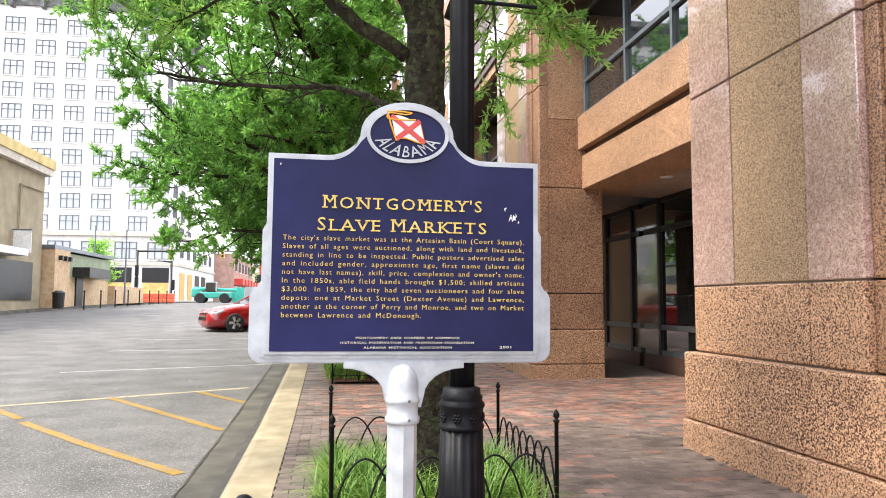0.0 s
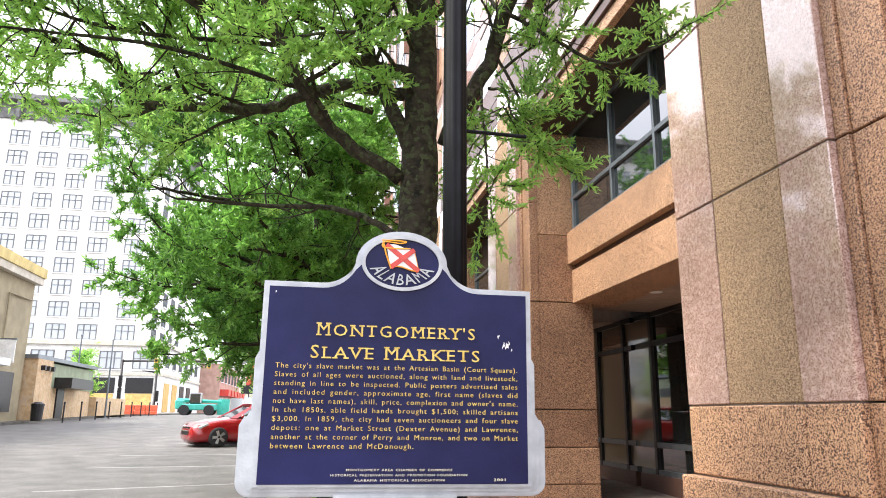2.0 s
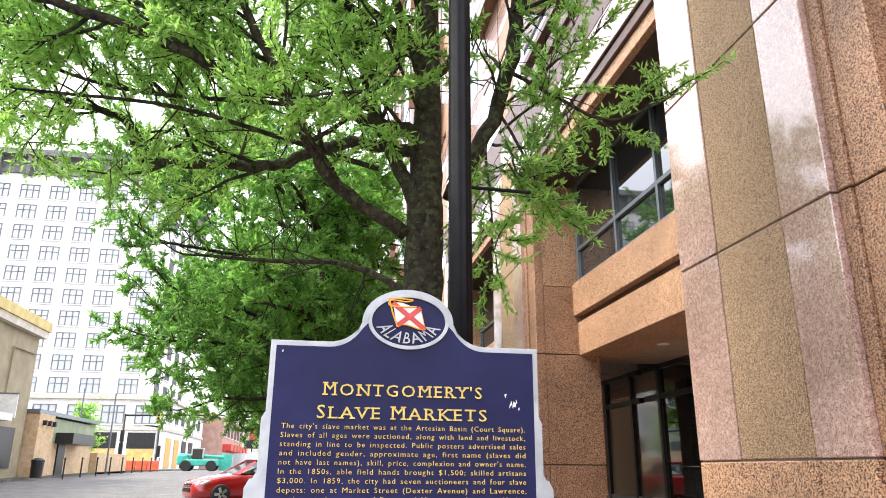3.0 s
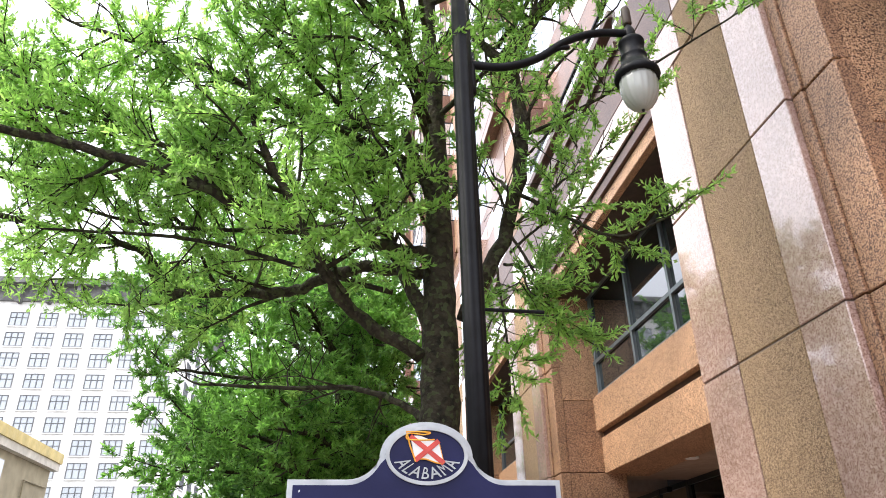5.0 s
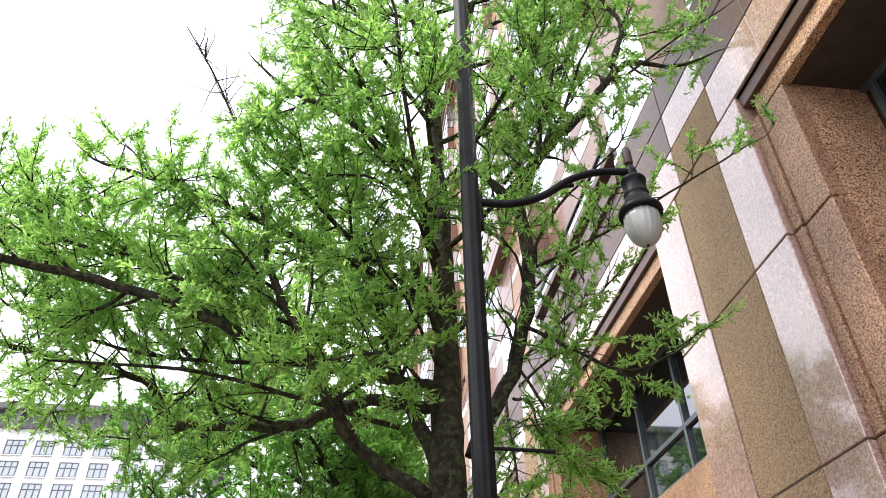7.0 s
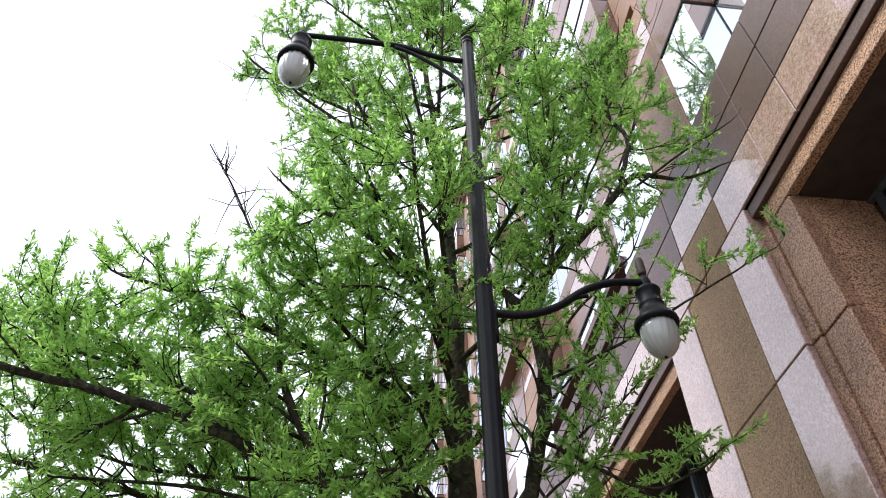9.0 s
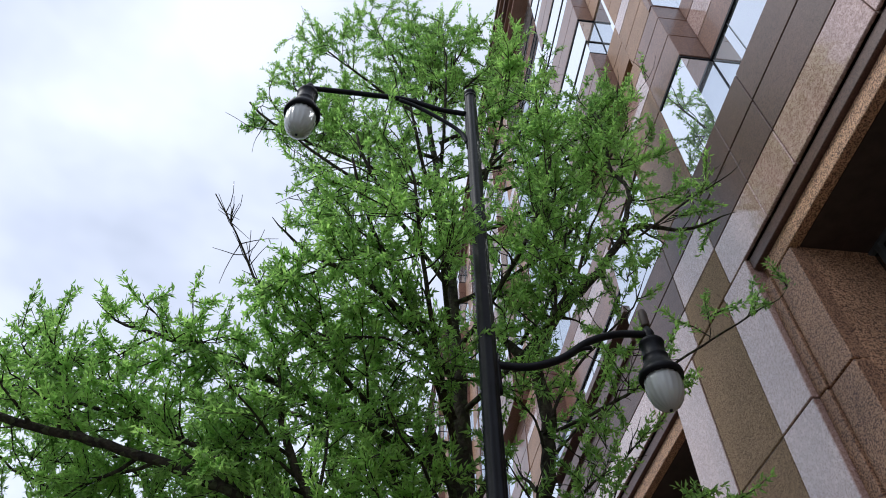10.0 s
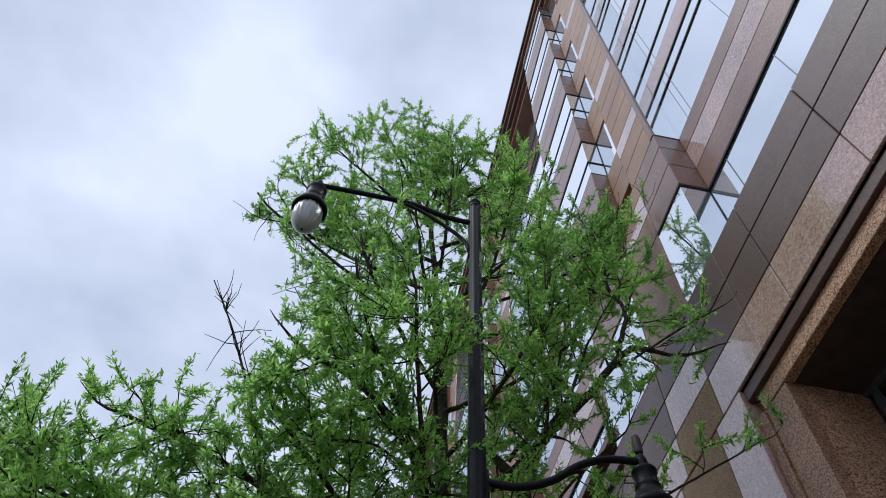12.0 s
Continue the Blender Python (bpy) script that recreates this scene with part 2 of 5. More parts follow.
def strip(x0, x1, z, ys, name, material, thick=0.0):
    bm = bmesh.new()
    prev = None
    for y in ys:
        row = [bm.verts.new((x0, y, rise(y) + z)), bm.verts.new((x1, y, rise(y) + z))]
        if thick:
            row += [bm.verts.new((x1, y, rise(y) + z - thick)), bm.verts.new((x0, y, rise(y) + z - thick))]
        if prev:
            k = len(row)
            for i in range(k if thick else 1):
                bm.faces.new((prev[i], row[i], row[(i + 1) % k], prev[(i + 1) % k]))
        prev = row
    bmesh.ops.recalc_face_normals(bm, faces=bm.faces)
    return finish(name, bm, material)
YS = [-40, -20, -10, 0, 4, 8] + [8 + 3 * i for i in range(1, 15)] + [53, 57, 62, 68, 75, 85, 100, 130, 200, 400, 900]
ground = strip(-900, 900, -0.15, YS, "ground", M_ASPHALT)
tagged(ground, "worn grey asphalt street rising gently to a crossing", "road", kind="structure")

# ---- granite office building ----
XF = 3.47           # street face of the piers
PIERS = [(-4.1, -1.9), (4.01, 6.21), (12.0, 14.2), (20.0, 22.2), (28.0, 30.2), (36.0, 38.2)]
office = empty("office_building", (XF, 4, 0))
tagged(office, "red granite office building with stepped piers, recessed windows and mirror glass", "building")
OFF = Matrix.Translation((-XF, -4, 0))


def obox(name, material, x0, x1, y0, y1, z0, z1, bevel=0.008, label=""):
    bm = box(x0, x1, y0, y1, z0, z1, bevel)
    bm.transform(OFF)
    return part(name, bm, material, office, label)


def pier(y0, y1, near):
    """Stone-clad pier: plinth, base courses, two polished strips with a rough panel between, stepped edges."""
    a, b = y0 + 0.56, y1 - 0.68
    g = 0.006
    zr = rise(y0)
    obox("pier_core", M_JOINT, XF + 0.02, XF + 1.1, y0 + 0.02, y1 - 0.02, zr - 0.3, 8.5, 0)
    for c0, c1 in ((y0 - 0.6, a), (a, y1 + 0.06)):
        obox("plinth_stone", M_FLAMED, XF - 0.12, XF + 1.2, c0 + g, c1 - g, zr - 0.3, 0.26 + zr * 0.6, 0.012)
        obox("base_stone", M_FLAMED, XF - 0.09, XF + 1.2, c0 + g, c1 - g, 0.27 + zr * 0.6, 0.89, 0.014)
        obox("course_stone", M_FLAMED, XF - 0.0, XF + 1.2, max(c0, y0) + g, min(c1, y1) - g, 0.905, 1.505, 0.01)
    for z0, z1 in ((1.52, 3.33), (3.345, 5.115), (5.13, 6.815)):
        obox("polished_strip", M_POLISH, XF, XF + 1.1, y0, a - g, z0, z1)
        obox("rough_panel", M_AGGREGATE, XF + 0.008, XF + 1.1, a + g, b - g, z0, z1)
        obox("polished_strip", M_POLISH, XF, XF + 1.1, b + g, y1, z0, z1)
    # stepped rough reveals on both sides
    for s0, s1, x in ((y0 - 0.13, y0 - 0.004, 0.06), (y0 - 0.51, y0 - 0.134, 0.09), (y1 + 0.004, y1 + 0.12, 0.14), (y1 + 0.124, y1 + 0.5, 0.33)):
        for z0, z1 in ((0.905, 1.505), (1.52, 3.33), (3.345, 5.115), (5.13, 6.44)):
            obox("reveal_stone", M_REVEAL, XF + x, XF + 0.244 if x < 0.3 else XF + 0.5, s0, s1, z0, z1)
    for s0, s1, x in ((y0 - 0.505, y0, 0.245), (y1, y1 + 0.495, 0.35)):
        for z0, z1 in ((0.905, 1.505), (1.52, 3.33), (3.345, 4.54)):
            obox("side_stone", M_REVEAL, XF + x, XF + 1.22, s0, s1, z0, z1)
    # banded stones over the pier
    obox("band_stone", M_POLISH, XF, XF + 1.1, y0 - 0.55, a - 0.2, 6.83, 7.39)
    obox("band_stone", M_AGGREGATE, XF, XF + 1.1, a - 0.19, b - 0.21, 6.83, 7.39)
    obox("band_stone", M_POLISH, XF, XF + 1.1, b - 0.2, y1 + 0.55, 6.83, 7.39)
    obox("band_stone", M_BROWN, XF, XF + 1.1, y0 - 0.55, a - 0.2, 7.4, 7.96)
    obox("band_stone", M_POLISH, XF, XF + 1.1, a - 0.19, b - 0.21, 7.4, 7.96)
    obox("band_stone", M_BROWN, XF, XF + 1.1, b - 0.2, y1 + 0.55, 7.4, 7.96)
    for c0, c1 in ((y0 - 0.55, a - 0.2), (a - 0.19, b - 0.21), (b - 0.2, y1 + 0.55)):
        obox("band_stone", M_BROWN, XF, XF + 1.1, c0, c1, 7.975, 8.52)


def bay(y0, y1):
    """Recessed bay between two piers: passage at street level, double lintel, window, stepped head."""
    XL, XW, XS = 4.3, 4.36, 6.2
    e0, e1 = y0 + 0.5, y1 - 0.51
    obox("lintel", M_FLAMED, XL + 0.03, XL + 0.9, e0 - 0.4, e1 + 0.3, 3.325, 3.91)
    obox("lintel", M_FLAMED, XL - 0.04, XL + 0.9, e0 - 0.4, e1 + 0.3, 4.015, 4.59)
    obox("lintel_groove", M_BROWN, XL + 0.09, XL + 0.9, e0 - 0.4, e1 + 0.3, 3.9, 4.03, 0)
    obox("passage_soffit", M_SOFFIT, XL + 0.06, XS + 0.3, y0 - 0.3, y1 + 0.3, 3.34, 3.6, 0)
    # window of the upper storey
    zs, zm, zt = 4.63, 5.21, 6.46
    obox("window_pane", M_GLASS, XW + 0.03, XW + 0.05, y0, y1, zs, zt, 0)
    for z in (zs, zm, zt):
        obox("window_bar", M_FRAME, XW - 0.02, XW + 0.06, y0, y1, z - 0.035, z + 0.035, 0.004)
    for y in (y1 - 0.62, y1 - 2.32, y1 - 3.78, y1 - 5.4):
        if y > y0:
            obox("window_bar", M_FRAME, XW - 0.025, XW + 0.06, y - 0.03, y + 0.03, zs, zt, 0.004)
    obox("jamb", M_FLAMED, XF + 0.36, XW + 0.3, y0 - 0.4, e0 - 0.008, 4.55, 7.2)
    obox("jamb", M_FLAMED, XF + 0.16, XW + 0.3, e1 + 0.008, y1 + 0.3, 4.55, 7.2)
    # stepped head and soffit
    m0, m1 = y0 + 0.55, y1 - 0.55
    obox("head_moulding", M_BROWN, XF + 0.04, XF + 0.3, y0 + 0.01, y1 - 0.01, 6.66, 6.81)
    obox("head_stone", M_FLAMED, XF + 0.09, XF + 0.2, y0 + 0.12, y1 - 0.12, 6.455, 6.655)
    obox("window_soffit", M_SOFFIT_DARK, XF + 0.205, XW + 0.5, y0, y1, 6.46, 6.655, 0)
    obox("band_backing", M_JOINT, XF + 0.03, XF + 1.0, y0 - 0.5, y1 + 0.5, 6.83, 8.5, 0)
    y = m0
    while y < m1 - 0.05:
        e = min(m1, y + 1.4)
        obox("band_stone", M_POLISH, XF, XF + 1.1, y + 0.005, e - 0.005, 6.83, 7.39)
        obox("band_stone", M_BROWN, XF, XF + 1.1, y + 0.005, e - 0.005, 7.4, 7.96)
        obox("band_stone", M_BROWN, XF, XF + 1.1, y + 0.005, e - 0.005, 7.975, 8.52)
        y = e
    if y0 > 5:
        for z in (8.16, 8.73):
            obox("ledge", M_BROWN, XF - 0.06, XF + 0.3, m0, m1, z, z + 0.14)
    # glazed storefront behind the passage
    for i in range(int((y1 - y0 + 1.6) / 1.35) + 1):
        c = y0 - 0.6 + 1.35 * i
        obox("storefront_pane", M_BLIND if i % 3 != 1 else M_GLASS, XS, XS + 0.02, c + 0.05, c + 1.3, 0.47, 2.7, 0)
        obox("storefront_pane", M_BLIND if i % 2 else M_GLASS, XS, XS + 0.02, c + 0.05, c + 1.3, 2.8, 3.25, 0)
    for c in (y0 + 1.2, y0 + 3.9):
        bm = add_lathe(bmesh.new(), [(0.09, 3.315), (0.1, 3.32), (0.1, 3.339)], 20, (XL + 0.9, c, 0))
        bm.transform(OFF)
        part("downlight", bm, M_WHITE, office, "round white downlight")
    for z in (0.42, 0.9, 2.75, 3.3):
        obox("storefront_bar", M_FRAME_DARK if z > 1 else M_FRAME, XS - 0.05, XS + 0.05, y0 - 1, y1 + 1, z - 0.05, z + 0.05, 0.004)
    y = y0 - 0.6
    while y < y1 + 1:
        obox("storefront_bar", M_FRAME_DARK, XS - 0.06, XS + 0.05, y - 0.05, y + 0.05, 0.1, 3.35, 0.004)
        y += 1.35
    obox("storefront_base", M_BROWN, XS - 0.08, XS + 0.1, y0 - 1, y1 + 1, -0.1, 0.38)


for i, (p0, p1) in enumerate(PIERS):
    pier(p0, p1, i == 1)
for (p0, p1), (q0, q1) in zip(PIERS, PIERS[1:]):
    bay(p1, q0)

# upper storeys: corner windows on the piers, recessed curtain glass over the bays
STOREYS = [11.75 + 2.7 * k for k in range(5)]
TOP = 25.0
for p0, p1 in PIERS:
    n0 = p0 - 0.62
    f1 = p1 + 0.6
    c0, c1 = p0 + 0.34, p0 + 0.86      # ends of the plain face, start of the forward half
    # first upper storey: glazed corners under a three-course spandrel
    z = 8.53
    obox("corner_window", M_SKYGLASS, XF + 0.01, XF + 0.9, n0 + 0.02, p0 + 0.2, z, z + 1.57, 0)
    obox("corner_bar", M_BLACK, XF - 0.005, XF + 0.45, n0 + 0.01, p0 + 0.2, z + 1.57, z + 1.61, 0)
    obox("pier_stone", M_OCHRE, XF, XF + 0.9, p0 + 0.21, p0 + 1.28, z, z + 1.6)
    obox("corner_window", M_SKYGLASS, XF, XF + 0.9, p0 + 1.29, f1, z, z + 1.6, 0)
    for j, (h0, h1) in enumerate(((1.62, 2.21), (2.22, 2.79), (2.8, 3.21))):
        obox("spandrel_stone", M_RUSSET, XF, XF + 0.9, n0, p0 + 0.2, z + h0, z + h1)
        obox("spandrel_stone", M_POLISH if j == 1 else M_OCHRE, XF, XF + 0.9, p0 + 0.21, p0 + 1.28, z + h0, z + h1)
        obox("spandrel_stone", M_RUSSET, XF - 0.02, XF + 0.9, p0 + 1.29, f1, z + h0, z + h1)
    for k, z in enumerate(STOREYS):
        # plain face with one pink course
        obox("edge_stone", M_RUSSET, XF - 0.012, XF + 0.9, n0, n0 + 0.1, z, z + 2.69)
        for h0, h1, mt in ((0, 0.55, M_OCHRE), (0.56, 1.08, M_OCHRE), (1.09, 1.5, M_POLISH), (1.51, 2.1, M_OCHRE), (2.11, 2.69, M_OCHRE)):
            obox("pier_stone", mt, XF, XF + 0.9, n0 + 0.105, c0, z + h0, z + h1)
        # slot window, then the forward half with its glazed corner
        for h0, h1 in ((0.25, 0.86), (0.87, 1.48)):
            obox("spandrel_stone", M_OCHRE, XF + 0.005, XF + 0.9, c0 + 0.005, c1, z + h0, z + h1)
            obox("spandrel_stone", M_RUSSET, XF - 0.3, XF + 0.9, c1 + 0.005, f1, z + h0, z + h1)
        obox("slot_window", M_SKYGLASS, XF + 0.03, XF + 0.9, c0 + 0.005, c1 - 0.005, z + 1.49, z + 2.94, 0)
        obox("corner_window", M_SKYGLASS, XF - 0.28, XF + 0.9, c1 + 0.02, f1, z + 1.52, z + 2.92, 0)
        for h in (1.5, 1.98, 2.93):
            obox("glazing_bar", M_BLACK, XF - 0.295, XF + 0.02, c1 + 0.005, f1, z + h - 0.018, z + h + 0.018, 0)
    obox("spandrel_stone", M_RUSSET, XF - 0.3, XF + 0.9, c1 + 0.005, f1, STOREYS[0] - 0.01, STOREYS[0] + 0.24)
    obox("parapet_stone", M_OCHRE, XF - 0.02, XF + 0.9, n0, c1, STOREYS[-1] + 2.7, TOP + 0.29)
    obox("parapet_stone", M_RUSSET, XF - 0.3, XF + 0.9, c1 + 0.005, f1, STOREYS[-1] + 2.95, TOP + 0.29)
XG = XF + 0.44
for (p0, p1), (q0, q1) in zip(PIERS, PIERS[1:]):
    a, b = p1 + 0.6, q0 - 0.62
    obox("curtain_glass", M_SKYGLASS, XG, XG + 0.05, a, b, 8.4, 10.12, 0)
    obox("head_bar", M_BLACK, XG - 0.03, XG + 0.05, a, b, 10.1, 10.145, 0)
    for h0, h1, mt in ((10.15, 10.75, M_RUSSET), (10.76, 11.34, M_POLISH), (11.35, 11.78, M_RUSSET)):
        obox("fascia_stone", mt, XG - 0.02, XG + 0.4, a, b, h0, h1)
    obox("curtain_glass", M_SKYGLASS, XG, XG + 0.05, a, b, 11.79, TOP, 0)
    obox("return_glass", M_SKYGLASS, XF + 0.03, XG - 0.002, b - 0.012, b - 0.003, 11.765, TOP, 0)
    obox("return_glass", M_SKYGLASS, XF + 0.03, XG - 0.002, a + 0.003, a + 0.012, 11.765, TOP, 0)
    for k in range(4):
        z = 13.18 + 2.96 * k
        for h in (0, 0.44, 1.49):
            obox("glazing_bar", M_BLACK, XG - 0.02, XG + 0.05, a + 0.013, b - 0.013, z + h - 0.024, z + h + 0.024, 0)
        obox("spandrel_stone", M_POLISH, XG - 0.01, XG + 0.2, a + 0.013, b - 0.013, z + 0.465, z + 1.07)
    obox("parapet_stone", M_RUSSET, XF - 0.02, XF + 0.9, a, b, TOP + 0.005, TOP + 0.29)
    y = a + 1.4
    while y < b:
        obox("glazing_bar", M_FRAME, XG - 0.005, XG + 0.05, y - 0.008, y + 0.008, 8.5, 10.1, 0)
        obox("glazing_bar", M_FRAME, XG - 0.004, XG + 0.05, y - 0.005, y + 0.005, 11.8, TOP, 0)
        y += 1.4
obox("cornice", M_RUSSET, XF - 0.13, XF + 1.0, -4.2, 38.4, TOP + 0.3, TOP + 0.495)
obox("cornice", M_BROWN, XF - 0.43, XF + 1.0, -4.2, 38.4, TOP + 1.01, TOP + 1.16)
obox("cornice", M_RUSSET, XF - 0.36, XF + 1.0, -4.2, 38.4, TOP + 0.8, TOP + 1.0)
obox("cornice", M_BROWN, XF - 0.25, XF + 1.0, -4.2, 38.4, TOP + 0.5, TOP + 0.79)
obox("body", M_BROWN, XF + 1.3, 16, -4.6, 38.2, 8.5, TOP + 0.6, 0)
obox("body", M_BROWN, 6.9, 16, -4.6, 38.2, -0.2, 8.5, 0)

# ---- kerb, gutter, pavement base, road paint ----
def rolled_kerb(ys):
    """Low kerb with a flat top and a worn, rounded roll down to the gutter."""
    prof = [(-0.372, -0.2), (-0.372, 0.004), (-0.66, 0.004), (-0.7, -0.004), (-0.735, -0.028), (-0.765, -0.07), (-0.785, -0.12), (-0.8, -0.2)]
    bm = bmesh.new()
    prev = None
    for y in ys:
        row = [bm.verts.new((x, y, rise(y) + z)) for x, z in prof]
        if prev:
            for i in range(len(prof) - 1):
                f = bm.faces.new((prev[i], row[i], row[i + 1], prev[i + 1]))
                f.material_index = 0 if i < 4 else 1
                f.smooth = i > 1
        prev = row
    bmesh.ops.recalc_face_normals(bm, faces=bm.faces)
    return finish("kerb", bm, [M_KERB, M_CONCRETE])


tagged(strip(-1.15, -0.76, -0.143, YS[3:-3], "gutter", M_CONCRETE), "stained concrete gutter along the kerb", "gutter", kind="structure")
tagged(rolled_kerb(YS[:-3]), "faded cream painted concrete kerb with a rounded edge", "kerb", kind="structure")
tagged(strip(-0.371, 16, -0.014, YS[:-3], "pavement", M_JOINT, 0.2), "worn brick pavement beside the granite building", "pavement", kind="structure")
tagged(strip(-40, -17.2, 0.0, YS[4:-3], "far_pavement", M_CONCRETE, 0.2), "pale concrete pavement across the street", "pavement", kind="structure")
M_DIRT = surface("damp_gutter_dirt", (0.026, 0.023, 0.018), (0.065, 0.058, 0.046), scale=5, rough=0.7, bump=0.5, fine=40, stain=0.4)
dirt = bmesh.new()
prev = None
for i in range(60):
    y = 3 + 0.5 * i
    w = 0.16 + 0.16 * noise.noise((0.3, y * 0.5, 0)) + 0.04 * noise.noise((2, y * 2.0, 0))
    row = [dirt.verts.new((-0.782, y, rise(y) - 0.118)), dirt.verts.new((-0.81 - w * 0.35, y, rise(y) - 0.139))]
    if prev:
        dirt.faces.new((prev[0], row[0], row[1], prev[1]))
    prev = row
prev = None
for i in range(240):
    y = 2 + 0.12 * i
    c = -1.155 + 0.012 * noise.noise((7, y * 1.4, 0))
    w = 0.035 + 0.05 * noise.noise((4, y * 1.1, 0)) + 0.02 * noise.noise((9, y * 4.0, 0))
    w = max(0.006, w * 0.4)
    row = [dirt.verts.new((c + w, y, rise(y) - 0.137)), dirt.verts.new((c - w * 0.6, y, rise(y) - 0.139))]
    if prev:
        dirt.faces.new((prev[0], row[0], row[1], prev[1]))
    prev = row
bmesh.ops.recalc_face_normals(dirt, faces=dirt.faces)
tagged(finish("gutter_dirt", dirt, M_DIRT), "dark damp dirt gathered along the kerb", "dirt", kind="stuff")
M_YELLOW = surface("worn_yellow_road_paint", (0.23, 0.135, 0.022), (0.34, 0.21, 0.04), scale=14, rough=0.8, bump=0.3, spots=(0.2, 0.17, 0.12), spot_scale=26, spot_at=0.84)
M_CREAM = surface("worn_cream_road_paint", (0.3, 0.255, 0.14), (0.44, 0.385, 0.25), scale=14, rough=0.8, bump=0.3, spots=(0.2, 0.19, 0.18), spot_scale=26, spot_at=0.8)
M_LINE = surface("worn_white_road_paint", (0.27, 0.27, 0.26), (0.43, 0.43, 0.415), scale=14, rough=0.8, bump=0.3, spots=(0.2, 0.2, 0.2), spot_scale=26, spot_at=0.72)


def road_line(name, x0, y0, x1, y1, w, material, label):
    bm = bmesh.new()
    d = Vector((x1 - x0, y1 - y0, 0))
    s = Vector((-d.y, d.x, 0)).normalized() * w / 2
    prev, n = None, 14
    rnd = random.Random(int(abs(x0 * 100)))
    for i in range(n + 1):
        p = Vector((x0, y0, 0)) + d * (i / n)
        row = []
        for k in (-1, 1):
            q = p + s * k * (1 + rnd.uniform(-0.12, 0.12))
            row.append(bm.verts.new((q.x, q.y, rise(q.y) - 0.15 + 0.005)))
        if prev:
            bm.faces.new((prev[0], row[0], row[1], prev[1]))
        prev = row
    bmesh.ops.recalc_face_normals(bm, faces=bm.faces)
    return tagged(finish(name, bm, material), label, "road marking", kind="structure")


road_line("road_marking", -6.2, 9.75, -1.27, 11.96, 0.13, M_CREAM, "worn cream parking line on asphalt")
for a in ((-3.17, 11.12, -1.2, 8.51), (-1.98, 11.55, -1.17, 10.47), (-3.65, 9.29, -1.26, 6.44), (-4.35, 10.25, -3.77, 9.53)):
    road_line("road_marking", *a, 0.12, M_YELLOW, "worn yellow hatch line on asphalt")
for a in ((-5.02, 14.41, -1.16, 15.5), (-5.47, 18.9, -1.16, 19.4), (-5.6, 22.67, -1.16, 23.1), (-5.8, 26.9, -1.16, 27.3)):
    road_line("road_marking", *a, 0.11, M_LINE, "worn white parking stall line on asphalt")

# ---- historical marker ----
M_SIGN_WHITE = surface("chipped_silver_white_enamel", (0.36, 0.385, 0.415), (0.5, 0.53, 0.56), scale=14, rough=0.38, bump=0.2, fine=45, stain=0.12)
M_SIGN_BLUE = surface("navy_blue_enamel", (0.0065, 0.008, 0.052), (0.0125, 0.0145, 0.075), scale=6, rough=0.5, bump=0.06, fine=110, stain=0.3, spec=0.22)
M_GOLD = surface("gold_painted_lettering", (0.52, 0.35, 0.055), (0.78, 0.6, 0.17), scale=60, rough=0.45, bump=0.1)
M_FOOT = surface("worn_silver_lettering", (0.55, 0.52, 0.44), (0.75, 0.72, 0.6), scale=60, rough=0.5, bump=0.1)
M_RED = surface("red_enamel", (0.5, 0.03, 0.02), (0.66, 0.06, 0.04), scale=20, rough=0.4, bump=0.1)
M_ORANGE = surface("orange_yellow_enamel", (0.75, 0.3, 0.02), (0.9, 0.45, 0.05), scale=20, rough=0.4, bump=0.1)
M_CHIP = surface("bare_white_chip", (0.75, 0.75, 0.75), (0.85, 0.85, 0.85), rough=0.6, bump=0.0)
SX = 0.262
marker = empty("historical_marker", (SX, 2.42, 0))
tagged(marker, "navy cast metal historical marker, gold lettering, white post", "sign")
marker.rotation_euler = (0, radians(0.35), 0)


def plate(outline, y0, y1, bevel=0.004):
    """A flat cast plate from its outline in x and z (about the post's axis), between two depths."""
    bm = bmesh.new()
    front = [bm.verts.new((x, y0, z)) for x, z in outline]
    back = [bm.verts.new((x, y1, z)) for x, z in outline]
    bm.faces.new(front)
    bm.faces.new(list(reversed(back)))
    k = len(front)
    for i in range(k):
        bm.faces.new((front[i], back[i], back[(i + 1) % k], front[(i + 1) % k]))
    bmesh.ops.recalc_face_normals(bm, faces=bm.faces)
    if bevel:
        es = [e for e in bm.edges if abs(e.verts[0].co.y - y0) < 1e-6 and abs(e.verts[1].co.y - y0) < 1e-6]
        bmesh.ops.bevel(bm, geom=es, offset=bevel, segments=2, affect="EDGES")
    return bm


CZ, CRX, CRZ = 1.958, 0.15, 0.104     # crest oval


def shield(d, low):
    """Outline of the panel, grown by d: square shoulders, sweeping up to the round crest."""
    w, top = 0.472 + d, 1.855 + d
    right = [(w, low), (w, top), (0.285, top)]
    for i in range(1, 8):
        t = i / 8
        right.append((0.285 - 0.13 * t - 0.01 * math.sin(math.pi * t), top + 0.095 * t ** 1.9))
    for i in range(0, 13):
        a = radians(-6 + 96 * i / 12)
        right.append(((CRX + d) * math.cos(a), CZ + (CRZ + d) * math.sin(a)))
    return right + [(-x, z) for x, z in reversed(right[:-1])]


